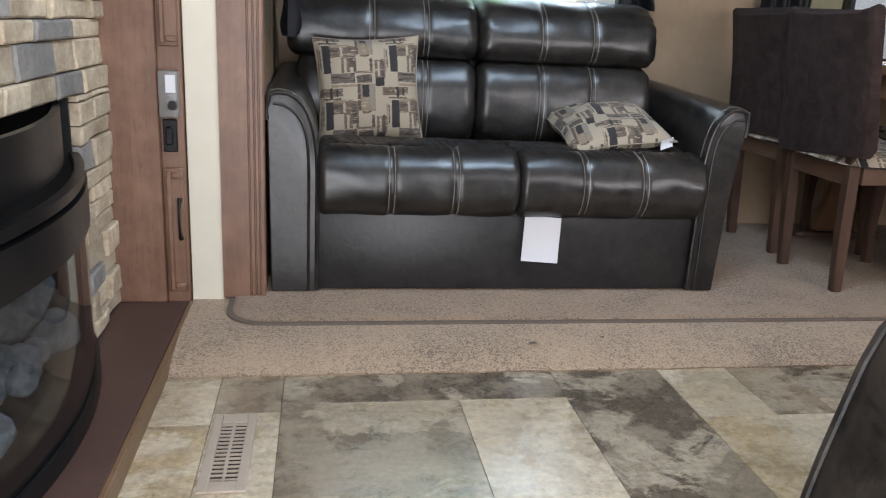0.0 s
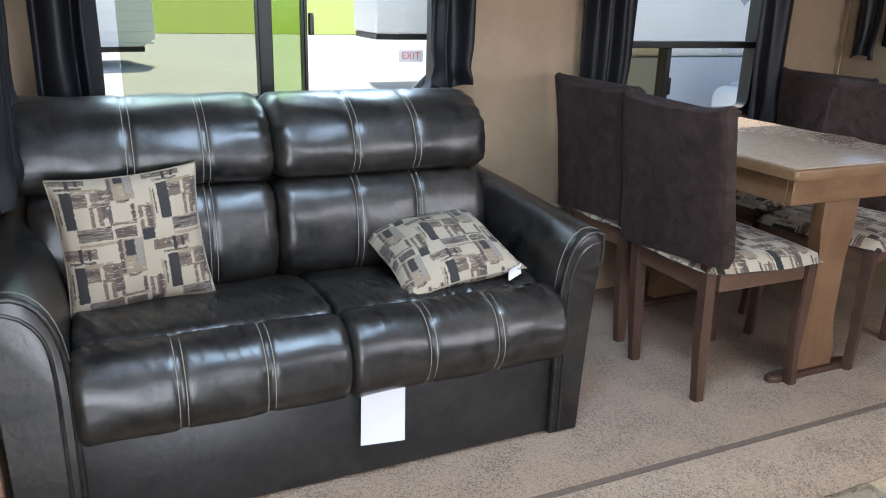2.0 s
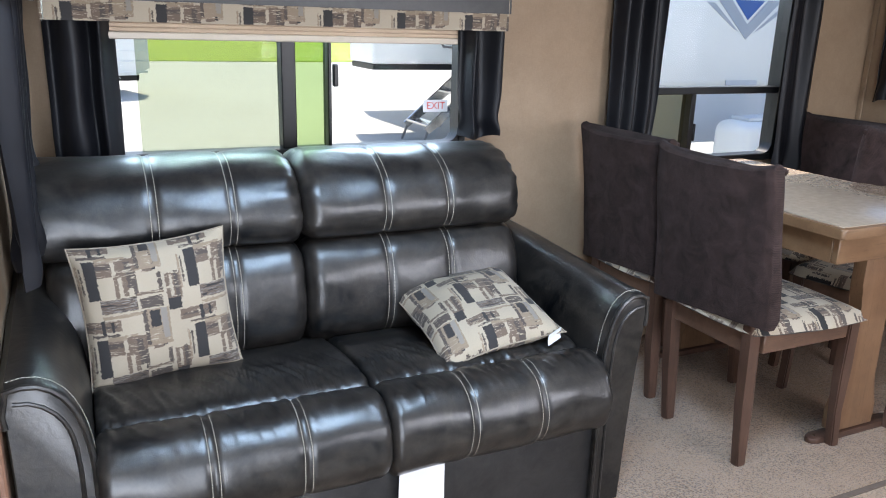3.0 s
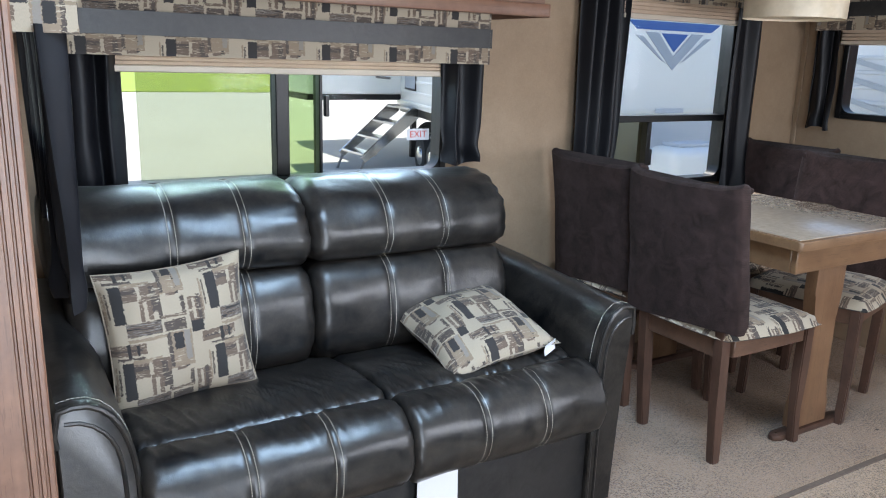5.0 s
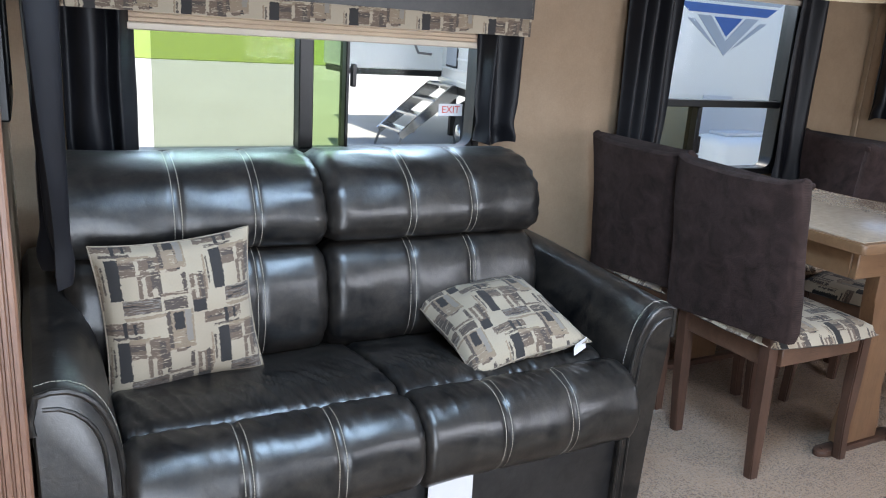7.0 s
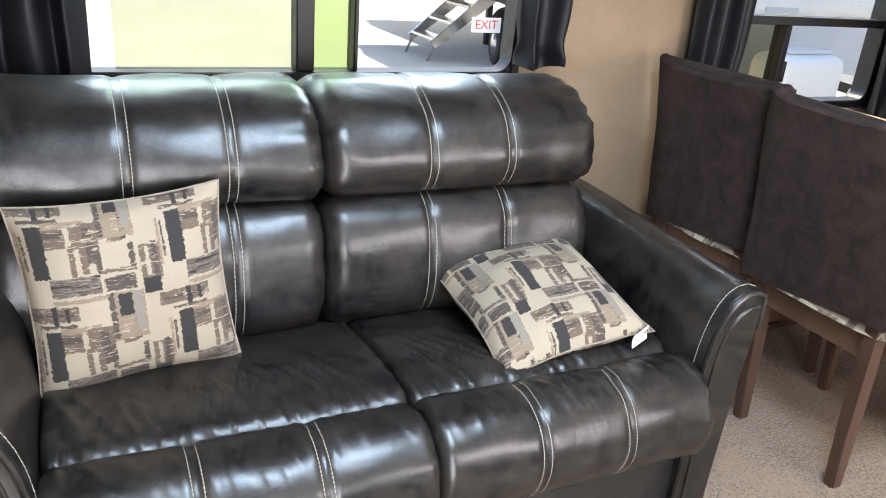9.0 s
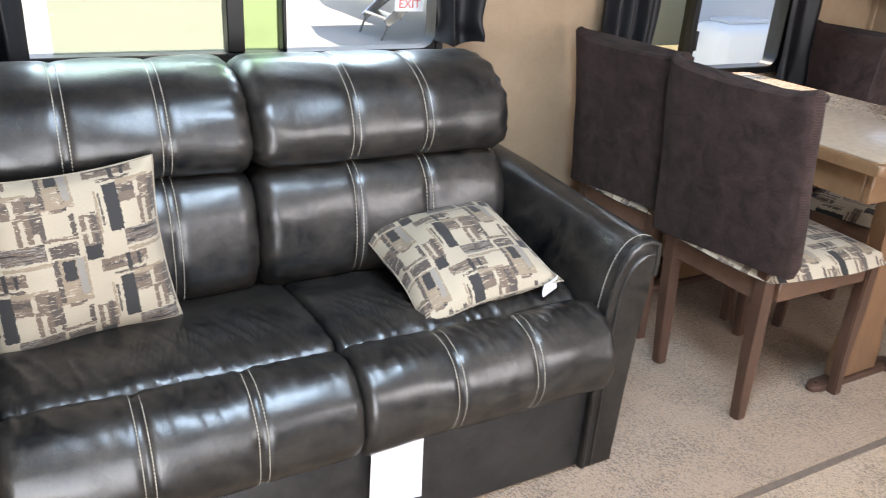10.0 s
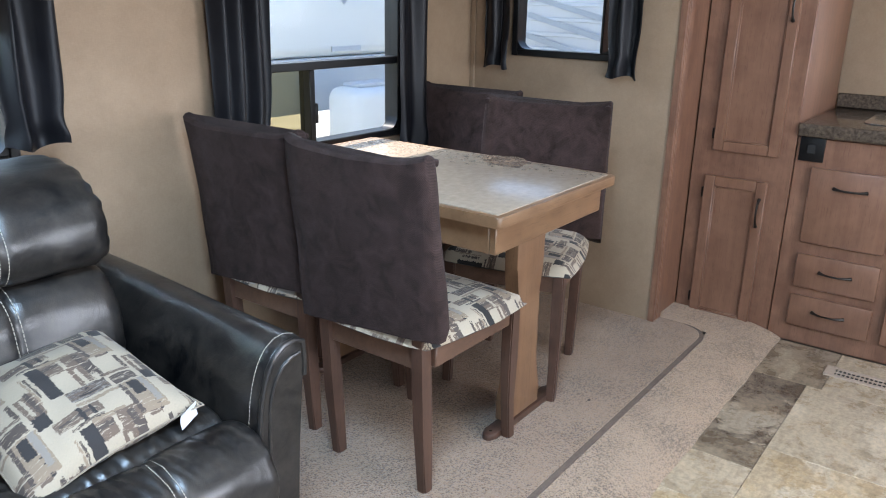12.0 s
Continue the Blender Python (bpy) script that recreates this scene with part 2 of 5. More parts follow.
def wallcloth(name, c1, c2):
    m, nt, p = shader(name)
    v = coords(nt)
    n1 = node(nt, "ShaderNodeTexNoise", Vector=v, Scale=5, Detail=8, Roughness=0.7)
    n2 = node(nt, "ShaderNodeTexNoise", Vector=coords(nt, (60, 60, 340)), Scale=1.4, Detail=4)
    n3 = node(nt, "ShaderNodeTexNoise", Vector=coords(nt, (340, 340, 60)), Scale=1.4, Detail=4)
    w = maths(nt, "ADD", n2.outputs[0], n3.outputs[0])
    f = maths(nt, "ADD", maths(nt, "MULTIPLY", n1.outputs[0], 0.7), maths(nt, "MULTIPLY", w, 0.15))
    nt.links.new(ramp(nt, f, [(0.35, c1), (0.65, c2)]), p.inputs["Base Color"])
    p.inputs["Roughness"].default_value = 0.7
    bumped(nt, p, w, 0.15, 0.001)
    return m


M_WALL = wallcloth("wallcovering", (0.22, 0.150, 0.093), (0.30, 0.213, 0.138))
M_CREAM = plain("cream_panel", (0.58, 0.53, 0.43), (0.66, 0.61, 0.50), 5, (0.5, 0.7), 300, 0.1)
M_CEIL = plain("ceiling_panel", (0.68, 0.65, 0.58), (0.74, 0.71, 0.64), 4, (0.6, 0.8), 200, 0.1)
M_WOODZ = wood("stained_maple", (0.100, 0.046, 0.029), (0.250, 0.132, 0.082), 2)
M_WOODY = wood("stained_maple_across", (0.100, 0.046, 0.029), (0.250, 0.132, 0.082), 1)
M_WOODX = wood("stained_maple_along", (0.100, 0.046, 0.029), (0.250, 0.132, 0.082), 0)
M_DOOR = wood("cabinet_maple", (0.122, 0.059, 0.037), (0.228, 0.121, 0.075), 2, (0.3, 0.45), 1.0, 0.55)
M_HONEYZ = wood("honey_wood", (0.120, 0.062, 0.032), (0.215, 0.120, 0.064), 2)
M_HONEYX = wood("honey_wood_along", (0.115, 0.060, 0.030), (0.215, 0.122, 0.062), 0)
M_CHAIRWOOD = wood("walnut_chair_wood", (0.040, 0.021, 0.015), (0.105, 0.055, 0.037), 2, (0.35, 0.5))
M_RAILWOOD = wood("walnut_rail_wood", (0.066, 0.036, 0.024), (0.155, 0.086, 0.056), 0, (0.35, 0.5))
M_HEARTH = plain("hearth_laminate", (0.060, 0.030, 0.024), (0.085, 0.044, 0.034), 8, (0.4, 0.5), 90, 0.1)
M_LEATHER = leather("black_leather", (0.0020, 0.0026, 0.0034), (0.038, 0.0315, 0.026))
M_LEATHER2 = leather("grey_black_vinyl", (0.010, 0.0102, 0.011), (0.032, 0.030, 0.029), (0.36, 0.46), 0.45)
M_SEAM = plain("tan_seam", (0.17, 0.135, 0.10), (0.30, 0.25, 0.19), 60, (0.8, 0.9), 600, 0.2)
M_THREAD = plain("cream_thread", (0.28, 0.25, 0.205), (0.38, 0.35, 0.295), 300, (0.7, 0.8), 800, 0.0)
M_PRINT = print_fabric("patchwork_print")
M_PRINTSEAT = print_fabric("patchwork_seat_print", 0.222, 0.184, 0.008, 1.08)


def ribbed_velvet(name, c1, c2):
    """Crushed pile over a fine slanting rib."""
    m, nt, p = shader(name)
    v = coords(nt)
    nap = node(nt, "ShaderNodeTexNoise", Vector=v, Scale=16, Detail=6, Roughness=0.65, Distortion=0.6)
    pile = node(nt, "ShaderNodeTexNoise", Vector=v, Scale=320, Detail=3)
    turned = node(nt, "ShaderNodeMapping", Vector=v, Rotation=(0.62, 0.0, 0.0))
    rib = node(nt, "ShaderNodeTexWave", Vector=turned.outputs[0], Scale=85, Distortion=1.2, Detail=1)
    rib.bands_direction = "Y"
    f = maths(nt, "ADD", maths(nt, "MULTIPLY", nap.outputs[0], 0.62), maths(nt, "ADD", maths(nt, "MULTIPLY", pile.outputs[0], 0.28), maths(nt, "MULTIPLY", rib.outputs[1], 0.10)))
    nt.links.new(ramp(nt, f, [(0.34, c1), (0.68, c2)]), p.inputs["Base Color"])
    p.inputs["Roughness"].default_value = 0.9
    p.inputs["Specular IOR Level"].default_value = 0.12
    p.inputs["Sheen Weight"].default_value = 0.03
    bumped(nt, p, maths(nt, "ADD", maths(nt, "MULTIPLY", rib.outputs[1], 0.22), pile.outputs[0]), 0.6, 0.0025)
    return m


M_VELVET = ribbed_velvet("brown_slipcover", (0.0130, 0.0078, 0.0063), (0.055, 0.0340, 0.0305))
M_CURTAIN = plain("black_satin", (0.0035, 0.0036, 0.0050), (0.0080, 0.0082, 0.0105), 12, (0.42, 0.55), 500, 0.2, 0.0006, spec=0.25)
M_BLACK = plain("black_frame", (0.0035, 0.0035, 0.0040), (0.0070, 0.0070, 0.0072), 30, (0.28, 0.42), 400, 0.05, spec=0.3)
M_SHADE = plain("pleated_shade", (0.36, 0.26, 0.185), (0.46, 0.345, 0.25), 8, (0.7, 0.8), 200, 0.1)
M_PLASTIC = plain("almond_plastic", (0.42, 0.36, 0.29), (0.48, 0.41, 0.33), 8, (0.4, 0.5), 300, 0.05)
M_VENT = plain("taupe_register_paint", (0.36, 0.29, 0.23), (0.42, 0.34, 0.27), 12, (0.4, 0.5), 300, 0.1)
M_DARK = plain("dark_void", (0.006, 0.006, 0.006), (0.010, 0.010, 0.010), 8, (0.8, 0.9), 100, 0.0)
M_PAPER = plain("white_card", (0.58, 0.585, 0.61), (0.63, 0.635, 0.655), 10, (0.6, 0.7), 300, 0.02)
M_TABLE = plain("speckled_laminate", (0.25, 0.20, 0.15), (0.33, 0.268, 0.205), 40, (0.22, 0.29), 900, 0.0, spec=0.7)
M_COUNTER = plain("granite_laminate", (0.018, 0.014, 0.011), (0.13, 0.10, 0.075), 90, (0.12, 0.2), 420, 0.03)
M_TILES = {"dark": tile_stone("dark_slate_vinyl", (0.140, 0.110, 0.080), (0.48, 0.41, 0.31), 0.75), "mid": tile_stone("grey_slate_vinyl", (0.225, 0.178, 0.124), (0.50, 0.425, 0.31), 0.6),
           "light": tile_stone("pale_slate_vinyl", (0.46, 0.378, 0.265), (0.63, 0.55, 0.42), 0.7), "gold": tile_stone("honey_slate_vinyl", (0.46, 0.355, 0.22), (0.64, 0.56, 0.43), 0.5)}
M_GROUT = plain("vinyl_joint", (0.07, 0.055, 0.042), (0.11, 0.09, 0.07), 20, (0.4, 0.6), 200, 0.1)
# same pile in two tones: the apron's is the lighter
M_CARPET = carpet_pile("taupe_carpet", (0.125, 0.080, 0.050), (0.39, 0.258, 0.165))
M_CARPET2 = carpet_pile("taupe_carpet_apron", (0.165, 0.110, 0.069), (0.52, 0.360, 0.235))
M_BIND = plain("carpet_binding", (0.105, 0.077, 0.059), (0.155, 0.115, 0.09), 60, (0.85, 0.95), 400, 0.3)
M_STONE = plain("ledgestone", (0.30, 0.225, 0.15), (0.62, 0.52, 0.38), 14, (0.75, 0.9), 90, 0.6, 0.006, spread=0.5)
M_BLUESTONE = plain("grey_ledgestone", (0.16, 0.15, 0.14), (0.33, 0.31, 0.285), 14, (0.75, 0.9), 90, 0.6, 0.006, spread=0.5)
M_CHROME = plain("grey_plastic", (0.16, 0.15, 0.14), (0.2, 0.19, 0.18), 10, (0.35, 0.45), 300, 0.02)
M_HANDLE = plain("oil_rubbed_bronze", (0.010, 0.009, 0.008), (0.022, 0.019, 0.016), 60, (0.3, 0.45), 300, 0.05, metal=0.6)
M_STEEL = plain("bright_steel", (0.5, 0.5, 0.5), (0.6, 0.6, 0.6), 20, (0.15, 0.3), 200, 0.02, metal=1.0)
M_LAMPSHADE = plain("wrapped_lampshade", (0.50, 0.41, 0.29), (0.62, 0.52, 0.38), 10, (0.3, 0.5), 40, 0.3, 0.003)
M_GLASS = glass("tinted_glass", (0.93, 0.97, 0.97))
M_SCREEN = glass("insect_screen", (0.70, 0.735, 0.66))
M_GLASS2 = glass("doubled_tinted_glass", (0.58, 0.70, 0.50))
M_GLASSB = glass("screened_glass", (0.60, 0.58, 0.46))
M_GLASSF = glass("fire_glass", (0.62, 0.66, 0.68), 0.05)
M_CONCRETE = plain("concrete_lot", (0.38, 0.37, 0.335), (0.46, 0.45, 0.415), 0.6, (0.8, 0.95), 20, 0.2, 0.004)
M_GRASS = plain("mown_grass", (0.16, 0.23, 0.015), (0.28, 0.36, 0.03), 1.2, (0.85, 0.95), 30, 0.6, 0.02)
M_WHITE = plain("white_gelcoat", (0.80, 0.81, 0.78), (0.85, 0.86, 0.83), 2, (0.25, 0.4), 60, 0.02)
M_RIBBED = plain("grey_trailer_siding", (0.55, 0.58, 0.61), (0.62, 0.65, 0.68), 2, (0.3, 0.45), 60, 0.03)
M_BLUE = plain("blue_decal", (0.035, 0.10, 0.33), (0.05, 0.13, 0.38), 4, (0.3, 0.4), 60, 0.02)
M_GREYD = plain("grey_decal", (0.34, 0.38, 0.43), (0.40, 0.44, 0.49), 4, (0.3, 0.4), 60, 0.02)
M_RUBBER = plain("tyre_rubber", (0.015, 0.015, 0.015), (0.03, 0.03, 0.03), 30, (0.7, 0.85), 200, 0.2)
M_STAIN = plain("dried_glue_stain", (0.11, 0.075, 0.052), (0.22, 0.165, 0.12), 30, (0.18, 0.3), 160, 0.1)
M_RED = plain("red_print", (0.55, 0.05, 0.04), (0.60, 0.07, 0.05), 30, (0.5, 0.6), 200, 0.0)
M_LOG = plain("ceramic_embers", (0.045, 0.046, 0.048), (0.24, 0.24, 0.245), 30, (0.8, 0.95), 120, 0.7, 0.006)

# ---- building helpers ----
BASES = {}


def thing(name, base, label, category, group="", kind=""):
    ob = new(name)
    ob.location = base
    BASES[ob] = Vector(base)
    return tagged(ob, label, category, group, kind)


def finish(bm, smooth):
    bmesh.ops.recalc_face_normals(bm, faces=bm.faces)
    if smooth:
        for f in bm.faces:
            f.smooth = True
        for e in bm.edges:
            if len(e.link_faces) == 2 and e.calc_face_angle(0) > radians(75 if smooth == "soft" else 38):
                e.smooth = False


def part(name, bm, material, parent, label="", smooth=True):
    """A bmesh in the place's coordinates as one mesh under a thing or a part."""
    root = parent
    while root not in BASES:
        root = root.parent
    bmesh.ops.translate(bm, verts=bm.verts, vec=-BASES[root])
    finish(bm, smooth)
    me = bpy.data.meshes.new(name)
    bm.to_mesh(me)
    bm.free()
    me.materials.append(material)
    ob = new(name, me)
    ob.parent = parent
    return tagged(ob, label)


def single(name, bm, material, label, category, kind="", group="", smooth=True):
    """A thing or a piece of the setting that is one mesh."""
    finish(bm, smooth)
    me = bpy.data.meshes.new(name)
    bm.to_mesh(me)
    bm.free()
    me.materials.append(material)
    ob = new(name, me)
    BASES[ob] = Vector((0, 0, 0))
    return tagged(ob, label, category, group, kind)


def box(bm, x0, x1, y0, y1, z0, z1, bevel=0.0, segments=1):
    vs = bmesh.ops.create_cube(bm, size=1)["verts"]
    for v in vs:
        v.co = Vector(((x0 + x1) / 2 + v.co.x * (x1 - x0), (y0 + y1) / 2 + v.co.y * (y1 - y0), (z0 + z1) / 2 + v.co.z * (z1 - z0)))
    if bevel:
        es = list({e for v in vs for e in v.link_edges})
        bmesh.ops.bevel(bm, geom=es, offset=bevel, segments=segments, affect="EDGES", profile=0.5)
    return bm


def boxed(*args, **kw):
    return box(bmesh.new(), *args, **kw)


def prism(bm, outline, z0, z1, m=None, bevel=0.0):
    """An outline in the plane, extruded; m places it."""
    lo = [bm.verts.new((x, y, z0)) for x, y in outline]
    hi = [bm.verts.new((x, y, z1)) for x, y in outline]
    n = len(outline)
    fs = [bm.faces.new(lo[::-1]), bm.faces.new(hi)]
    fs += [bm.faces.new((lo[i], lo[(i + 1) % n], hi[(i + 1) % n], hi[i])) for i in range(n)]
    vs = lo + hi
    if bevel:
        out = bmesh.ops.bevel(bm, geom=list(fs[0].edges) + list(fs[1].edges), offset=bevel, segments=2, affect="EDGES", profile=0.5)
        vs = list({v for f in bm.faces for v in f.verts}) if len(bm.verts) else vs
    if m:
        bmesh.ops.transform(bm, matrix=m, verts=vs)
    return bm


def tube(bm, points, radius, sides=8, closed=False):
    pts = [Vector(p) for p in points]
    rings = []
    for i, p in enumerate(pts):
        a = pts[i - 1] if i or closed else p
        b = pts[(i + 1) % len(pts)] if i < len(pts) - 1 or closed else p
        way = (b - a).normalized()
        q = way.to_track_quat("Z", "Y") if i == 0 else last.rotation_difference(way) @ q
        last = way
        r = radius(i / max(1, len(pts) - 1)) if callable(radius) else radius
        rings.append([bm.verts.new(p + q @ Vector((r * math.cos(2 * math.pi * k / sides), r * math.sin(2 * math.pi * k / sides), 0))) for k in range(sides)])
    pairs = list(zip(rings, rings[1:])) + ([(rings[-1], rings[0])] if closed else [])
    for r0, r1 in pairs:
        for k in range(sides):
            bm.faces.new((r0[k], r0[(k + 1) % sides], r1[(k + 1) % sides], r1[k]))
    if not closed:
        bm.faces.new(rings[0][::-1])
        bm.faces.new(rings[-1])
    return bm


def lathe(bm, profile, centre, sides=24, axis="z"):
    rings = []
    for r, h in profile:
        ring = []
        for k in range(sides):
            a = 2 * math.pi * k / sides
            p = (r * math.cos(a), r * math.sin(a), h) if axis == "z" else (h, r * math.cos(a), r * math.sin(a)) if axis == "x" else (r * math.cos(a), h, r * math.sin(a))
            ring.append(bm.verts.new(Vector(centre) + Vector(p)))
        rings.append(ring)
    for r0, r1 in zip(rings, rings[1:]):
        for k in range(sides):
            bm.faces.new((r0[k], r0[(k + 1) % sides], r1[(k + 1) % sides], r1[k]))
    bm.faces.new(rings[0][::-1])
    bm.faces.new(rings[-1])
    return bm


def wall(name, material, fixed, at, thick, us, zs, openings, label):
    """A wall across an axis ('x' or 'y') at a place, growing by thick, with openings (u0, u1, z0, z1) through it."""
    uc = sorted({*us, *(v for o in openings for v in o[:2])})
    zc = sorted({*zs, *(v for o in openings for v in o[2:])})
    bm = bmesh.new()
    made = {}

    def vert(i, k, s):
        if (i, k, s) not in made:
            d = at + s * thick
            made[i, k, s] = bm.verts.new((d, uc[i], zc[k]) if fixed == "x" else (uc[i], d, zc[k]))
        return made[i, k, s]

    def solid(i, k):
        if not (0 <= i < len(uc) - 1 and 0 <= k < len(zc) - 1):
            return False
        u, z = (uc[i] + uc[i + 1]) / 2, (zc[k] + zc[k + 1]) / 2
        return not any(o[0] < u < o[1] and o[2] < z < o[3] for o in openings)

    for i in range(len(uc) - 1):
        for k in range(len(zc) - 1):
            if solid(i, k):
                for s in (0, 1):
                    bm.faces.new((vert(i, k, s), vert(i + 1, k, s), vert(i + 1, k + 1, s), vert(i, k + 1, s)))
                for di, dk, a, b in ((-1, 0, (i, k), (i, k + 1)), (1, 0, (i + 1, k), (i + 1, k + 1)), (0, -1, (i, k), (i + 1, k)), (0, 1, (i, k + 1), (i + 1, k + 1))):
                    if not solid(i + di, k + dk):
                        bm.faces.new((vert(*a, 0), vert(*b, 0), vert(*b, 1), vert(*a, 1)))
    return single(name, bm, material, label, "wall", "structure", smooth=False)


def sheet(f, nu, nv, thick, bm=None, uv=None):
    """A cloth or skin: f(u, v) gives the place and its size in metres for the print; it gets a back at that thickness."""
    bm = bm or bmesh.new()
    g = [[Vector(f(i / nu, j / nv)) for j in range(nv + 1)] for i in range(nu + 1)]
    layer = bm.loops.layers.uv.verify() if uv else None
    def normal(i, j):
        a = g[min(i + 1, nu)][j] - g[max(i - 1, 0)][j]
        b = g[i][min(j + 1, nv)] - g[i][max(j - 1, 0)]
        n = a.cross(b)
        return n.normalized() if n.length > 1e-9 else Vector((0, 0, 1))
    top = [[bm.verts.new(g[i][j]) for j in range(nv + 1)] for i in range(nu + 1)]
    low = [[bm.verts.new(g[i][j] - normal(i, j) * thick) for j in range(nv + 1)] for i in range(nu + 1)]
    def quad(vs, ij):
        face = bm.faces.new(vs)
        if uv:
            for loop, (i, j) in zip(face.loops, ij):
                loop[layer].uv = uv(i / nu, j / nv)
    for i in range(nu):
        for j in range(nv):
            c = ((i, j), (i + 1, j), (i + 1, j + 1), (i, j + 1))
            quad([top[a][b] for a, b in c], c)
            quad([low[a][b] for a, b in c[::-1]], c[::-1])
    rim = [(i, 0) for i in range(nu)] + [(nu, j) for j in range(nv)] + [(i, nv) for i in range(nu, 0, -1)] + [(0, j) for j in range(nv, 0, -1)]
    for k, a in enumerate(rim):
        b = rim[(k + 1) % len(rim)]
        quad([top[a[0]][a[1]], top[b[0]][b[1]], low[b[0]][b[1]], low[a[0]][a[1]]], (a, b, b, a))
    return bm


def spline(points, n, closed=False):
    """Points of a smooth curve through the given ones, evenly spread."""
    p = [Vector(q) for q in points]
    fine = []
    m = len(p)
    for i in range(m if closed else m - 1):
        a, b, c, d = (p[(i + k) % m] if closed else p[max(0, min(m - 1, i + k))] for k in (-1, 0, 1, 2))
        for k in range(16):
            t = k / 16
            fine.append(0.5 * (2 * b + (c - a) * t + (2 * a - 5 * b + 4 * c - d) * t * t + (3 * b - a - 3 * c + d) * t ** 3))
    fine.append(p[0] if closed else p[-1])
    length = [0.0]
    for a, b in zip(fine, fine[1:]):
        length.append(length[-1] + (b - a).length)
    out, k = [], 0
    steps = n if closed else n - 1
    for i in range(n):
        want = length[-1] * i / steps
        while k < len(length) - 2 and length[k + 1] < want:
            k += 1
        t = (want - length[k]) / max(1e-9, length[k + 1] - length[k])
        out.append(fine[k].lerp(fine[k + 1], t))
    return out


def stuffed(profile, x0, x1, soft, nu, nv, seams=(), pucker=0.004, seed=0.0, wrinkle=None, gather=1.0):
    """A stuffed cushion: a closed outline (y, z) drawn out along x, rounded at both ends, pinched at the seams.
    Returns the bmesh and the function that gives a place on its skin."""
    pts = spline([(y, z, 0) for y, z in profile], nv, True)
    area = sum(pts[i].x * pts[(i + 1) % nv].y - pts[(i + 1) % nv].x * pts[i].y for i in range(nv))
    sign = 1 if area > 0 else -1
    nor = []
    for i in range(nv):
        d = pts[(i + 1) % nv] - pts[i - 1]
        nor.append(Vector((d.y, -d.x, 0)).normalized() * sign)

    def skin(x, k, lift=0.0):
        k %= nv
        edge = max(0.0, min(soft, x - x0, x1 - x))
        drop = soft - math.sqrt(max(0.0, soft ** 2 - (soft - edge) ** 2))
        h = -drop
        near = gather * math.exp(-min(x - x0, x1 - x) / 0.045)
        q = Vector((x * 9 + seed, pts[k].x * 16, pts[k].y * 16))
        h += pucker * noise.noise(q) + near * 0.019 * noise.noise(Vector((x * 5 + seed, k * 0.62, 2.0)))
        h += near * 0.0042 * math.sin(k * 1.9 + seed + 3 * noise.noise(Vector((x * 8, k * 0.2, seed))))
        for s in seams:
            h -= 0.0045 * math.exp(-((x - s) / 0.011) ** 2)
        if wrinkle:
            h += wrinkle(x, pts[k].x, pts[k].y)
        p = pts[k] + nor[k] * (h + lift)
        return Vector((x, p.x, p.y))

    xs = [x0 + soft * (1 - math.cos(a * math.pi / 10)) for a in range(0, 5)]
    xs = xs + [x0 + soft + (x1 - x0 - 2 * soft) * i / nu for i in range(nu + 1)] + [x0 + x1 - x for x in xs[::-1]]
    bm = bmesh.new()
    rings = [[bm.verts.new(skin(x, k)) for k in range(nv)] for x in xs]
    for r0, r1 in zip(rings, rings[1:]):
        for k in range(nv):
            bm.faces.new((r0[k], r0[(k + 1) % nv], r1[(k + 1) % nv], r1[k]))
    bm.faces.new(rings[0][::-1])
    bm.faces.new(rings[-1])
    return bm, skin


def stitches(skin, nv, x, k0, k1, bm):
    """Two rows of short threads beside a seam at x, from one outline step to another."""
    for row in (-0.0085, 0.0085):
        pts = [skin(x + row, k % nv, 0.0009) for k in range(k0, k1 + 1)]
        run, part_len = 0.0, 0.0
        for a, b in zip(pts, pts[1:]):
            d = b - a
            n = max(1, round(d.length / 0.0085))
            side = Vector((0.0010, 0, 0))
            up = d.cross(side).normalized() * 0.0007
            for i in range(n):
                p, q = a + d * (i + 0.12) / n, a + d * (i + 0.86) / n
                vs = [bm.verts.new(c) for c in (p - side, p + side, q + side, q - side, p + up, q + up)]
                bm.faces.new((vs[0], vs[4], vs[5], vs[3]))
                bm.faces.new((vs[4], vs[1], vs[2], vs[5]))
    return bm


# ---- the shell ----
LOW = -0.06      # main floor; the slide-out's floor is at 0
single("floor", boxed(-1.35, 3.85, 0.0, 3.0, LOW - 0.06, LOW - 0.004), M_GROUT, "dark joints of the slate-look vinyl floor", "floor", "structure", smooth=False)
single("slide_floor", boxed(-0.66, 2.86, 2.47, 3.70, -0.05, -0.012), M_GROUT, "slide-out floor deck under the carpet", "floor", "structure", smooth=False)
W1, W2, W3, W4 = (-0.44, 0.79, 0.84, 1.45), (1.50, 2.30, 0.735, 1.60), (2.93, 3.42, 1.04, 1.60), (2.88, 3.36, 1.04, 1.60)
wall("wall_back", M_WALL, "y", 3.64, 0.06, (-0.68, 2.88), (-0.05, 1.98), (W1, W2), "tan woven wallcovering behind the sofa and dinette")
wall("wall_slide_end", M_WALL, "x", 2.80, 0.06, (2.70, 3.64), (-0.05, 1.98), (W3,), "tan woven wallcovering on the slide-out's end wall")
wall("wall_slide_left", M_WALL, "x", -0.68, 0.06, (2.70, 3.64), (-0.05, 1.98), (W4,), "tan woven wallcovering beside the sofa")
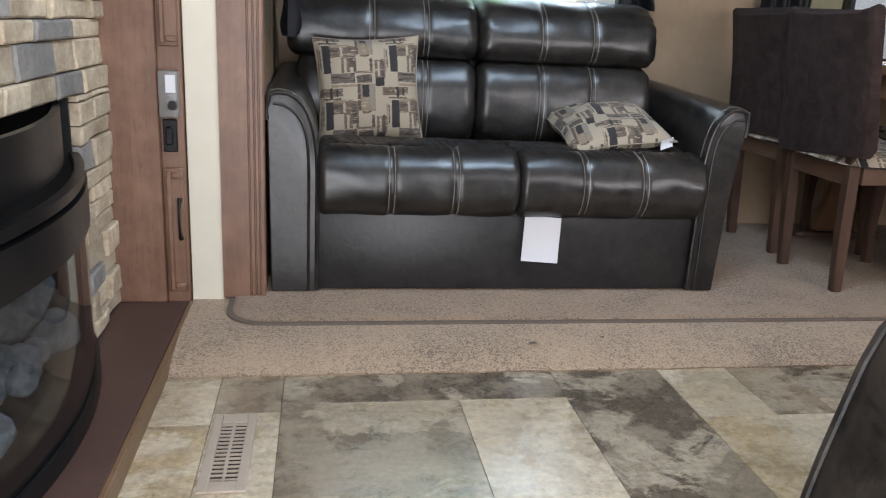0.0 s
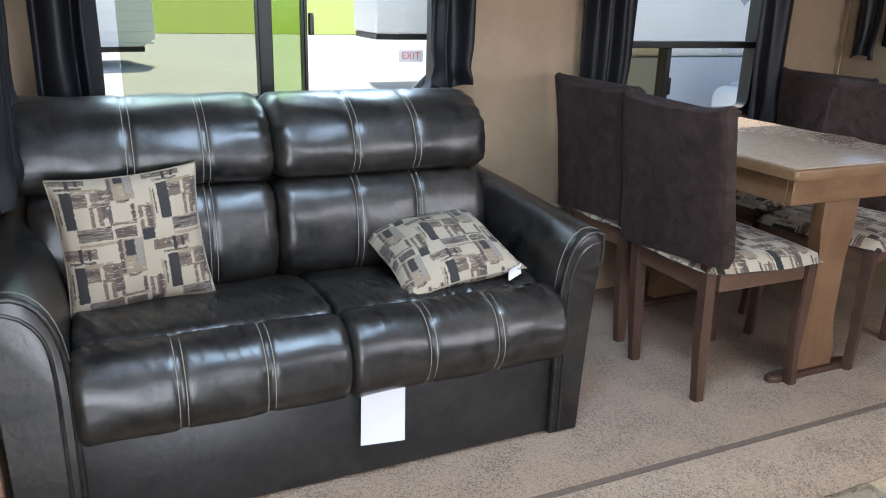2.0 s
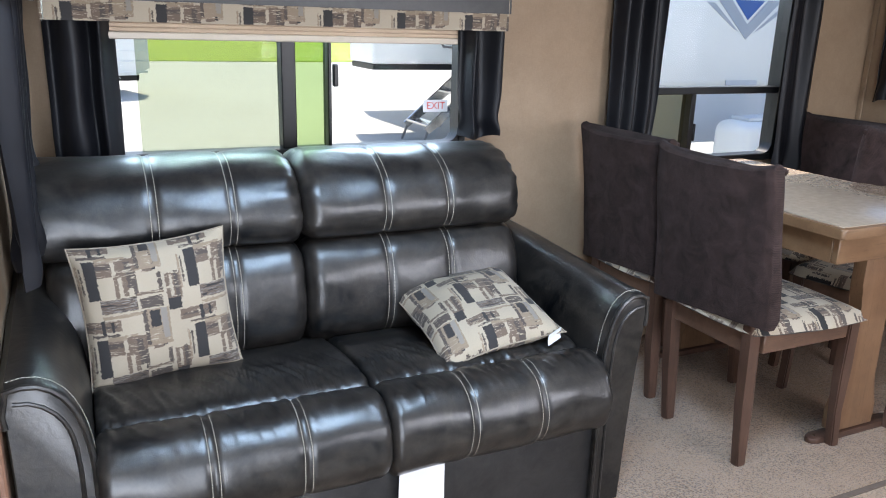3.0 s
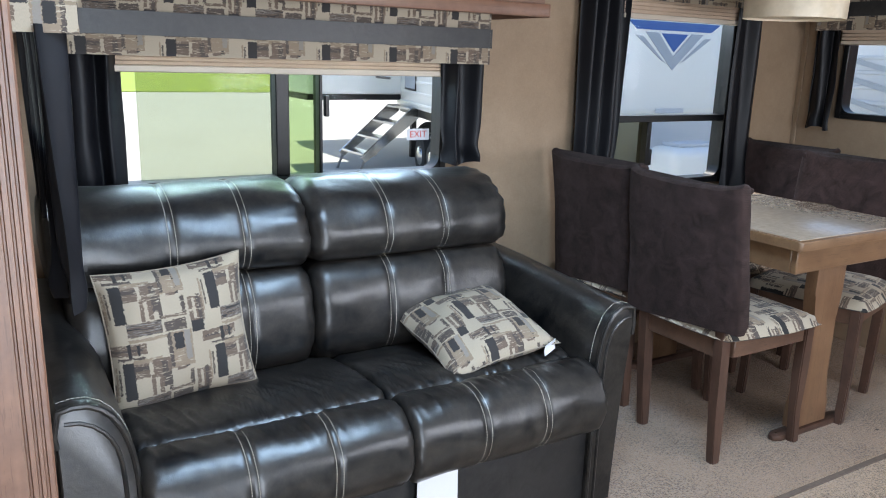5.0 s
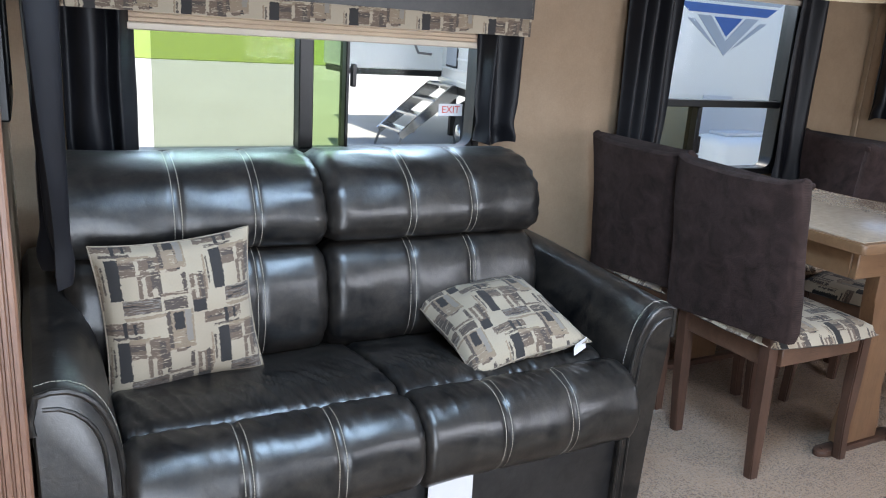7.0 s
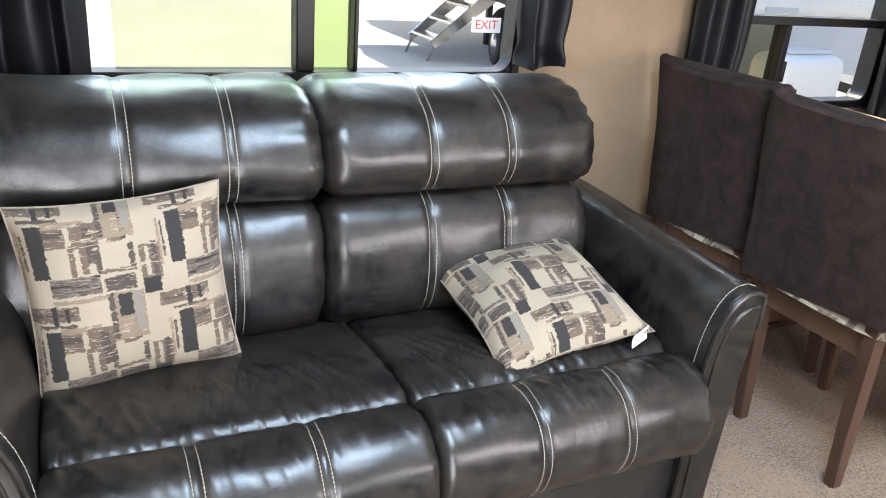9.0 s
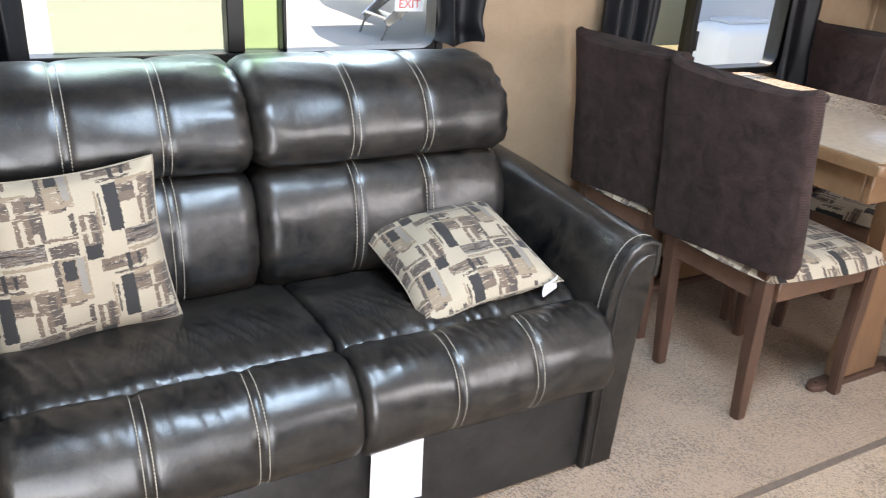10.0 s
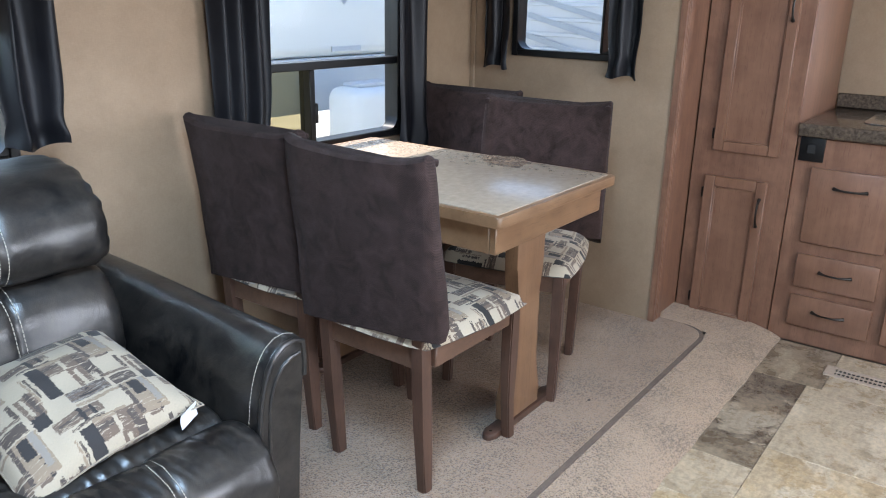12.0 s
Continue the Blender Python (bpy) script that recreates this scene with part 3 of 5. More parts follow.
# unseen walls: windows added for fill, tan finish keeps the leather's reflections dark
wall("wall_entry", M_WALL, "y", 0.14, 0.06, (-1.35, 3.9), (LOW - 0.05, 2.10), ((-0.83, -0.09, LOW, 1.86), (0.85, 2.15, 0.82, 1.44)), "tan woven wall with the entry doorway and an assumed window")
wall("wall_kitchen", M_WALL, "x", 3.76, 0.06, (0.2, 2.9), (LOW - 0.05, 2.10), ((0.85, 1.65, 1.05, 1.55),), "tan woven kitchen wall with an assumed window")
wall("wall_left", M_WOODZ, "x", -1.35, 0.06, (0.2, 2.9), (LOW - 0.05, 2.10), (), "stained maple wall behind the fireplace")
wall("wall_main_left", M_WOODZ, "y", 2.84, 0.06, (-1.35, -0.68), (LOW - 0.05, 2.10), (), "stained maple wall beside the slide-out")
wall("wall_main_right", M_WOODZ, "y", 2.84, 0.06, (2.86, 3.82), (LOW - 0.05, 2.10), (), "stained maple wall behind the pantry")
bm = bmesh.new()
for a in ((-1.35, 0.02, 0.1, 2.76), (0.62, 3.85, 0.1, 2.76), (0.02, 0.62, 0.1, 1.84), (0.02, 0.62, 2.28, 2.76)):
    box(bm, *a, 2.10, 2.16)
single("ceiling", bm, M_CEIL, "cream ceiling panels over the main room", "ceiling", "structure", smooth=False)
single("slide_ceiling", boxed(-0.7, 2.9, 2.60, 3.72, 1.98, 2.04), M_CEIL, "cream ceiling of the slide-out", "ceiling", "structure", smooth=False)
single("slide_header", boxed(-0.72, 2.96, 2.62, 2.70, 1.72, 2.098, bevel=0.006), M_WOODX, "stained maple header over the slide-out opening", "trim", "structure")


# frame of the assumed vent that lets the overhead fill in
bm = bmesh.new()
for a in ((-0.01, 0.02, 1.81, 2.31), (0.62, 0.65, 1.81, 2.31), (0.02, 0.62, 1.81, 1.84), (0.02, 0.62, 2.28, 2.31)):
    box(bm, *a, 2.09, 2.0995, bevel=0.003)
single("trim_roof_vent", bm, M_CREAM, "cream frame round an assumed roof vent, out of view", "trim", "structure")


def fluted(name, x0, x1, y0, y1, z0, z1, label, flutes):
    """An upright board with grooves near one edge."""
    outline = [(x0, y1), (x0, y0)]
    for f in flutes:
        outline += [(f - 0.0035, y0), (f - 0.0015, y0 + 0.006), (f + 0.0015, y0 + 0.006), (f + 0.0035, y0)]
    outline += [(x1 - 0.004, y0), (x1, y0 + 0.004), (x1, y1)]
    bm = prism(bmesh.new(), outline, z0, z1)
    return single(name, bm, M_WOODZ, label, "trim", "structure", smooth=False)


# left face of the opening: cream filler, then the fluted wooden jamb
single("trim_left_filler", boxed(-0.825, -0.735, 2.67, 2.70, -0.03, 2.09, bevel=0.002), M_CREAM, "cream filler panel beside the slide-out jamb", "trim", "structure")
fluted("trim_left_jamb", -0.735, -0.612, 2.665, 2.699, -0.004, 1.72, "stained maple jamb with fluted edge at the slide-out", (-0.655, -0.640, -0.627))
single("trim_right_bead", boxed(2.8765, 2.8825, 2.680, 2.699, 0.0, 1.72, bevel=0.002), M_PLASTIC, "narrow cream bead at the slide-out's corner", "trim", "structure")
fluted("trim_right_jamb", 2.794, 2.875, 2.675, 2.699, -0.004, 1.72, "stained maple jamb at the slide-out's far side", (2.815, 2.83))
single("trim_right_filler", boxed(2.875, 3.115, 2.70, 2.84, -0.05, 2.09, bevel=0.002), M_WOODZ, "stained maple filler panel beside the pantry", "trim", "structure")
single("trim_corner_bead", boxed(2.79, 2.80, 3.615, 3.64, 0.0, 1.98, bevel=0.003), M_WALL, "tan corner bead where the walls meet", "trim", "structure")

# carpet: the slide-out's bound piece, and the apron that falls to the vinyl
def rounded(x0, x1, y0, y1, r, n=8):
    out = [(x1, y1), (x0, y1)]
    out += [(x0 + r - r * math.cos(a), y0 + r - r * math.sin(a)) for a in (math.pi / 2 * i / n for i in range(n + 1))]
    out += [(x1 - r + r * math.sin(a), y0 + r - r * math.cos(a)) for a in (math.pi / 2 * i / n for i in range(n + 1))]
    return out


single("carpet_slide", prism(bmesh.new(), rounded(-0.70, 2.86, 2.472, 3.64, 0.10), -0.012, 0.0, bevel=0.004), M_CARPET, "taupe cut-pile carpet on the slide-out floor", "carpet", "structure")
bm = prism(bmesh.new(), rounded(-0.717, 2.877, 2.455, 3.63, 0.115), -0.02, -0.006)
single("carpet_seam", bm, M_BIND, "dark bound seam round the slide-out carpet", "carpet", "structure")


def apron(u, v):
    x = -0.822 + u * (3.10 + 0.822)
    y0 = 2.235 + 0.006 * noise.noise(Vector((x * 9, 0, 0))) + 0.003 * noise.noise(Vector((x * 40, 1, 0)))
    y = y0 + v * (2.72 - y0)
    k = max(0.0, min(1.0, (y - y0) / 0.20))
    z = LOW + 0.006 + (0.046 - 0.004) * max(0.0, math.sin(k * math.pi / 2)) ** 0.8
    return (x, y, z)


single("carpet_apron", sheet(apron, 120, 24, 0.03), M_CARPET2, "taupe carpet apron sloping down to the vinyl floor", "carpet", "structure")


# ---- windows ----
def window(name, fixed, at, u0, u1, z0, z1, posts, rails, panes, label):
    """A black framed window in a wall: posts (u0, u1, z0, z1), rails (z0, z1, u0, u1) and panes (u0, u1, z0, z1, depth, material)."""
    ob = thing(name, (at, (u0 + u1) / 2, z0) if fixed == "x" else ((u0 + u1) / 2, at, z0), label, "window", kind="structure")

    def slab(a, b, c, d, depth0, depth1, bevel):
        return boxed(depth0, depth1, a, b, c, d, bevel=bevel) if fixed == "x" else boxed(a, b, depth0, depth1, c, d, bevel=bevel)

    s = 1 if at > 0 else -1
    lo, hi = sorted((at - s * 0.018, at + s * 0.055))
    w = 0.028
    for a, b, c, d in ((u0 - w, u0, z0 - w, z1 + w), (u1, u1 + w, z0 - w, z1 + w), (u0, u1, z0 - w, z0), (u0, u1, z1, z1 + w)):
        part("window_frame", slab(a, b, c, d, lo, hi, 0.004), M_BLACK, ob)
    r = 0.045
    for u, z, ku, kz in ((u0, z0, 1, 1), (u1, z0, -1, 1), (u0, z1, 1, -1), (u1, z1, -1, -1)):
        arc = [(u + ku * (r - r * math.cos(a)), z + kz * (r - r * math.sin(a))) for a in (math.pi / 12 * i for i in range(7))]
        bm = prism(bmesh.new(), [(u, z)] + arc, lo + 0.004, hi - 0.012)
        for v in bm.verts:
            p = v.co.copy()
            v.co = (p.z, p.x, p.y) if fixed == "x" else (p.x, p.z, p.y)
        part("window_frame", bm, M_BLACK, ob)
    for a, b, c, d in posts:
        part("post", slab(a, b, c, d, lo + 0.006, hi - 0.01, 0.003), M_BLACK, ob)
    for c, d, a, b in rails:
        part("rail", slab(a, b, c, d, lo + 0.004, hi - 0.012, 0.003), M_BLACK, ob)
    for a, b, c, d, depth, m in panes:
        e = at + s * depth
        p = part("pane", slab(a, b, c, d, min(e, e + s * 0.004), max(e, e + s * 0.004), 0), m, ob)
        p.visible_shadow = False
    return ob


w1 = window("window_1", "y", 3.64, -0.412, 0.762, 0.868, 1.422, [(0.152, 0.197, 0.868, 1.422), (0.300, 0.312, 0.868, 1.422)], [],
            [(-0.412, 0.152, 0.868, 1.422, 0.02, M_GLASS), (0.197, 0.300, 0.868, 1.422, 0.02, M_GLASS2), (0.312, 0.762, 0.868, 1.422, 0.012, M_GLASS)], "black-framed sliding window behind the sofa")
sc = part("insect_screen", boxed(-0.262, 0.152, 3.668, 3.670, 0.868, 1.422), M_SCREEN, w1)
sc.visible_shadow = False
part("latch", boxed(0.314, 0.330, 3.612, 3.632, 1.06, 1.13, bevel=0.003), M_BLACK, w1)
w2 = window("window_2", "y", 3.64, 1.53, 2.272, 0.764, 1.57, [(1.800, 1.826, 0.764, 1.018), (1.826, 1.840, 0.83, 0.90)], [(1.018, 1.046, 1.53, 2.272)],
            [(1.53, 2.272, 1.046, 1.57, 0.02, M_GLASS), (1.53, 1.800, 0.764, 1.018, 0.02, M_GLASSB), (1.826, 2.272, 0.764, 1.018, 0.014, M_GLASS)], "black-framed dinette window with a sliding lower pane")
w3 = window("window_3", "x", 2.80, 2.962, 3.392, 1.068, 1.57, [(3.00, 3.012, 1.068, 1.57)], [], [(2.962, 3.0, 1.068, 1.57, 0.02, M_GLASS), (3.012, 3.392, 1.068, 1.57, 0.02, M_GLASS)], "small black-framed window on the end wall")
window("window_4", "x", -0.62, 2.91, 3.33, 1.068, 1.57, [], [], [(2.91, 3.33, 1.068, 1.57, 0.02, M_GLASS)], "small black-framed window beside the sofa")

# the exit sticker on the glass
st = thing("exit_sticker", (0.684, 3.650, 0.974), "white sticker with red EXIT letters on the window", "sticker")
part("label", boxed(0.640, 0.730, 3.6485, 3.6500, 0.970, 1.010), M_PAPER, st)
cu = bpy.data.curves.new("letters", "FONT")
cu.body, cu.size, cu.extrude, cu.align_x, cu.align_y = "EXIT", 0.034, 0.0003, "CENTER", "CENTER"
lt = new("letters", cu)
lt.data.materials.append(M_RED)
lt.parent = st
lt.matrix_basis = pose(0.685 - 0.684, -0.0020, 0.016, 90, 0, 0)


def valance(name, fixed, front, depth, u0, u1, z0, z1, band, label):
    """A boxed pelmet covered in print with a black band across it."""
    ob = thing(name, (front, (u0 + u1) / 2, z0) if fixed == "x" else ((u0 + u1) / 2, front, z0), label, "valance", "window valances")

    def cover(a, b, c, d, out, thick):
        def f(u, v):
            p, q = a + u * (b - a), c + v * (d - c)
            o = front - out * (1 if depth > 0 else -1)
            return (o, p, q) if fixed == "x" else (p, o, q)
        return sheet(f, 40, 3, thick * (1 if depth > 0 else -1) * (-1 if fixed == "x" else 1), uv=lambda u, v: (a + u * (b - a), c + v * (d - c)))

    part("cover", cover(u0, u1, z0, z1, 0.002, 0.008), M_PRINT, ob)
    part("band", cover(u0 - 0.002, u1 + 0.002, band[0], band[1], 0.010, 0.006), M_LEATHER2, ob, "black vinyl band")
    far = front + depth
    for e, way in ((u0, -1), (u1, 1)):
        def end(c, d, out):
            def f(u, v):
                p, q = front + u * (far - front), c + v * (d - c)
                return (p, e + way * out, q) if fixed == "x" else (e + way * out, p, q)
            turn = way * (1 if depth > 0 else -1) * (1 if fixed == "x" else -1)
            return sheet(f, 8, 3, 0.006 * turn, uv=lambda u, v: (e + 0.4 + u * abs(depth), c + v * (d - c)))
        part("return", end(z0, z1, 0.003), M_PRINT, ob)
        part("band", end(band[0], band[1], 0.010), M_LEATHER2, ob, "black vinyl band")
    return ob


valance("valance", "y", 3.412, 0.225, -0.482, 0.812, 1.243, 1.60, (1.295, 1.356), "patchwork print valance with black band over the sofa window")
valance("valance", "y", 3.50, 0.14, 1.38, 2.42, 1.502, 1.86, (1.56, 1.62), "patchwork print valance over the dinette window")
valance("valance", "x", 2.68, 0.12, 2.80, 3.50, 1.432, 1.80, (1.49, 1.55), "patchwork print valance over the small end window")
valance("valance", "x", -0.50, -0.12, 2.80, 3.40, 1.285, 1.70, (1.36, 1.42), "patchwork print valance over the window beside the sofa")


def shade(name, fixed, at, u0, u1, z0, z1, label):
    """A pleated shade drawn up, with its wooden bottom rail."""
    ob = thing(name, (at, (u0 + u1) / 2, z0) if fixed == "x" else ((u0 + u1) / 2, at, z0), label, "shade", "pleated shades")
    n = 7
    for i in range(n):
        a, b = z0 + 0.02 + (z1 - z0 - 0.02) * i / n, z0 + 0.02 + (z1 - z0 - 0.02) * (i + 0.985) / n
        part("pleat", boxed(at - 0.016, at + 0.016, u0, u1, a, b, bevel=0.002) if fixed == "x" else boxed(u0, u1, at - 0.016, at + 0.016, a, b, bevel=0.002), M_SHADE, ob)
    part("bottom_rail", boxed(at - 0.02, at + 0.02, u0, u1, z0, z0 + 0.02, bevel=0.003) if fixed == "x" else boxed(u0, u1, at - 0.02, at + 0.02, z0, z0 + 0.02, bevel=0.003), M_PLASTIC, ob)


shade("pleated_shade", "y", 3.575, -0.355, 0.745, 1.196, 1.30, "tan pleated shade drawn up over the sofa window")
shade("pleated_shade", "y", 3.60, 1.57, 2.265, 1.436, 1.56, "tan pleated shade drawn up over the dinette window")
shade("pleated_shade", "x", 2.755, 2.93, 3.41, 1.37, 1.50, "tan pleated shade drawn up over the end window")


def curtain(fixed, at, u0, u1, z0, z1, folds, deep, seed, label, gather=0.55, toward=0.5):
    """A satin curtain panel in folds, drawn in at its tied hem."""
    base = (at, (u0 + u1) / 2, z0) if fixed == "x" else ((u0 + u1) / 2, at, z0)
    def f(u, v):
        z = z0 + v * (z1 - z0)
        k = 1 - (1 - gather) * math.exp(-((v - 0.16) / 0.14) ** 2) if gather < 1 else 1
        w = u0 + (u1 - u0) * toward + (u - toward) * (u1 - u0) * (k if v < 0.5 or gather >= 1 else 1 - (1 - k))
        d = deep * (0.55 + 0.45 * v) * math.sin(2 * math.pi * folds * u + seed + 1.6 * noise.noise(Vector((u * 2.6, v * 0.5, seed))))
        d += 0.010 * noise.noise(Vector((u * 3, v * 1.6, seed + 7))) + 0.012 * math.exp(-((v - 0.06) / 0.07) ** 2) * math.sin(u * 9 + seed)
        w += 0.004 * noise.noise(Vector((u * 2, v * 3, seed + 3)))
        return (at + d, w, z + 0.008 * math.sin(u * 7 + seed) * (1 - v)) if fixed == "x" else (w, at + d, z + 0.008 * math.sin(u * 7 + seed) * (1 - v))
    bm = sheet(f, 72, 40, 0.003)
    return single("curtain", bm, M_CURTAIN, label, "curtain", group="black curtains")


curtain("y", 3.545, -0.49, -0.315, 0.70, 1.262, 2.1, 0.026, 0.3, "black satin curtain gathered beside the sofa window", 0.95)
curtain("y", 3.525, 0.715, 0.868, 0.895, 1.262, 1.7, 0.026, 1.7, "black satin curtain with a bunched hem beside the sofa window", 0.85)
curtain("y", 3.575, 1.36, 1.585, 0.66, 1.53, 3.1, 0.026, 2.2, "long black satin curtain beside the dinette window", 0.9, 0.2)
curtain("y", 3.575, 2.215, 2.42, 0.66, 1.53, 1.7, 0.024, 3.1, "long black satin curtain on the dinette window's far side", 0.9, 0.8)
curtain("x", 2.745, 3.405, 3.545, 0.99, 1.46, 1.7, 0.022, 4.0, "short black satin curtain on the end window", 0.9)
curtain("x", 2.745, 2.82, 2.965, 0.985, 1.46, 1.7, 0.022, 5.2, "short black satin curtain near the slide-out's edge", 0.85)
curtain("x", -0.545, 2.78, 3.06, 0.755, 1.30, 3.4, 0.027, 6.1, "black satin curtain hanging beside the sofa arm", 0.9)
curtain("x", -0.545, 3.12, 3.34, 0.872, 1.30, 2.8, 0.024, 7.4, "black satin curtain in the corner beside the sofa", 0.9)
tag = thing("curtain_tag", (-0.56, 3.1, 0.88), "small white care tag at the curtain's hem", "tag")
part("card", boxed(-0.560, -0.538, 3.108, 3.1105, 0.880, 0.922, bevel=0.0005), M_PAPER, tag)

for x, y, z, s0 in ((0.125, 2.33, -0.019, 0.007), (0.335, 2.36, -0.016, 0.004), (2.02, 2.58, 0.0005, 0.005)):
    lint = thing("lint", (x, y, z), "small dark crumb of lint on the carpet", "lint")
    bm = bmesh.new()
    for v in bmesh.ops.create_icosphere(bm, subdivisions=2, radius=s0)["verts"]:
        v.co = Vector((x + v.co.x * 1.8, y + v.co.y, z + 0.001 + v.co.z * 0.35)) + 0.3 * s0 * noise.noise_vector(v.co * 300)
    part("crumb", bm, M_BIND, lint)

# ---- overhead cabinet ----
cab = thing("overhead_cabinet", (0.2, 3.47, 1.41), "stained maple overhead cabinet above the sofa window", "cabinet")
part("body", boxed(-0.62, 0.955, 3.30, 3.405, 1.415, 1.97, bevel=0.003), M_WOODX, cab)
part("body", boxed(0.83, 0.955, 3.405, 3.635, 1.415, 1.97, bevel=0.003), M_WOODX, cab)
part("bottom_moulding", boxed(-0.62, 0.965, 3.285, 3.30, 1.398, 1.44, bevel=0.005, segments=2), M_WOODX, cab)
part("bottom_moulding", boxed(0.955, 0.968, 3.285, 3.635, 1.398, 1.44, bevel=0.004, segments=2), M_WOODY, cab)


def panel_door(u0, u1, z0, z1, face, axis, parent, handle=None, sgn=-1):
    """A raised-frame cabinet door; axis is the way that it faces."""
    def slab(a, b, c, d, o0, o1, bevel=0.003):
        e0, e1 = sorted((face + sgn * o0, face + sgn * o1))
        return boxed(e0, e1, a, b, c, d, bevel=bevel) if axis == "x" else boxed(a, b, e0, e1, c, d, bevel=bevel)
    w = 0.042
    d = part("door", slab(u0 + w, u1 - w, z0 + w, z1 - w, 0.002, 0.011), M_DOOR, parent)
    for a, b, c, e in ((u0, u0 + w, z0, z1), (u1 - w, u1, z0, z1)):
        part("stile", slab(a, b, c, e, 0.002, 0.022), M_DOOR, d)
    for c, e in ((z0, z0 + w), (z1 - w, z1)):
        part("door_rail", slab(u0 + w, u1 - w, c, e, 0.002, 0.0215), M_DOOR, d)
    for a, b, c, e in ((u0 + w, u0 + w + 0.006, z0 + w, z1 - w), (u1 - w - 0.006, u1 - w, z0 + w, z1 - w)):
        part("bead", slab(a, b, c, e, 0.010, 0.017, 0.002), M_WOODZ, d)
    for c, e in ((z0 + w, z0 + w + 0.006), (z1 - w - 0.006, z1 - w)):
        part("bead", slab(u0 + w + 0.006, u1 - w - 0.006, c, e, 0.010, 0.017, 0.002), M_WOODZ, d)
    return d


def pull(parent, axis, face, u, z, length, upright, sgn=-1):
    """An arched bronze pull with flared feet."""
    pts = []
    for i in range(13):
        t = i / 12 * 2 - 1
        o = face + sgn * (0.004 + 0.024 * (1 - abs(t) ** 2.6))
        a, b = (u, z + t * length / 2) if upright else (u + t * length / 2, z)
        pts.append((o, a, b) if axis == "x" else (a, o, b))
    bm = tube(bmesh.new(), pts, lambda t: 0.0038 + 0.004 * abs(2 * t - 1) ** 4, 8)
    return part("handle", bm, M_HANDLE, parent, "arched dark bronze handle")


panel_door(0.40, 0.93, 1.452, 1.94, 3.30, "y", cab)
panel_door(-0.16, 0.38, 1.452, 1.94, 3.30, "y", cab)

# ---- sofa ----
sofa = thing("sofa", (0.12, 3.1, 0.0), "black leather two-seat sofa with cream double stitching", "sofa")
part("base", boxed(-0.47, 0.745, 2.715, 3.50, 0.004, 0.27, bevel=0.008, segments=2), M_LEATHER2, sofa, "grey-black vinyl front panel")
LEFT, MID, RIGHT = -0.462, 0.141, 0.744


def seat_wrinkle(x, y, z):
    """Ridges of slack leather that run out from the crease between seat and front roll."""
    if z < 0.36:
        return 0.0
    band = math.exp(-((y - 2.885) / 0.085) ** 2) if y > 2.80 else 0.6 * math.exp(-((y - 2.742) / 0.05) ** 2)
    n = noise.noise(Vector((x * 36 + y * 15, y * 4 - x * 2, 3.0)))
    fine = noise.noise(Vector((x * 66 - y * 24, y * 8, 8.0)))
    some = 0.55 + 0.45 * noise.noise(Vector((x * 5, 1.0, 6.0)))
    return band * some * (0.0125 * max(0.0, 1 - abs(n) * 4.5) + 0.0040 * max(0.0, 1 - abs(fine) * 4.0) - 0.002)


FRONT = [(2.803, 0.412), (2.782, 0.441), (2.73, 0.451), (2.68, 0.436), (2.645, 0.398), (2.632, 0.345), (2.643, 0.290), (2.675, 0.255), (2.715, 0.250), (2.79, 0.27), (2.81, 0.34)]
SEAT = [(2.783, 0.400), (2.800, 0.436), (2.84, 0.447), (2.92, 0.447), (3.05, 0.432), (3.2, 0.405), (3.3, 0.36), (3.3, 0.28), (2.9, 0.275), (2.80, 0.30)]
LUMBAR = [(3.215, 0.690), (3.165, 0.680), (3.125, 0.63), (3.108, 0.55), (3.112, 0.475), (3.14, 0.42), (3.19, 0.39), (3.28, 0.39), (3.33, 0.50), (3.30, 0.65)]
HEAD = [(3.21, 0.688), (3.165, 0.700), (3.140, 0.732), (3.135, 0.772), (3.152, 0.822), (3.190, 0.868), (3.250, 0.902), (3.32, 0.915), (3.40, 0.905), (3.455, 0.87), (3.475, 0.80), (3.45, 0.72), (3.33, 0.685)]
CUSHIONS = (("seat_front", FRONT, 44, 1, 29, (LEFT, MID, RIGHT), (-0.247, -0.055, 0.345, 0.535)),
            ("seat_cushion", SEAT, 84, 0, 0, (LEFT + 0.004, MID, RIGHT - 0.004), ()),
            ("lumbar_cushion", LUMBAR, 44, 0, 26, (-0.535, 0.085, 0.735), (-0.285, -0.098, 0.318, 0.505)),
            ("head_cushion", HEAD, 56, 0, 36, (-0.570, 0.085, 0.742), (-0.285, -0.098, 0.318, 0.505)))
for name, prof, nv, k0, k1, (xa, xm, xb), seams in CUSHIONS:
    for side, (a, b) in enumerate(((xa, xm), (xm, xb))):
        mine = seams[2 * side:2 * side + 2]
        bm, skin = stuffed(prof, a, b, 0.022 if name == "seat_cushion" else 0.024 if name == "seat_front" else 0.042, 210 if name.startswith("seat") else 80, nv, mine, 0.0045, side * 11.3 + len(name), seat_wrinkle if name.startswith("seat") else None, 0.3 if name.startswith("seat") else 0.65)
        cushion = part(name, bm, M_LEATHER, sofa, smooth="soft")
        for s in mine:
            part("stitching", stitches(skin, nv, s, k0, k1, bmesh.new()), M_THREAD, cushion, "cream double-row thread", smooth=False)


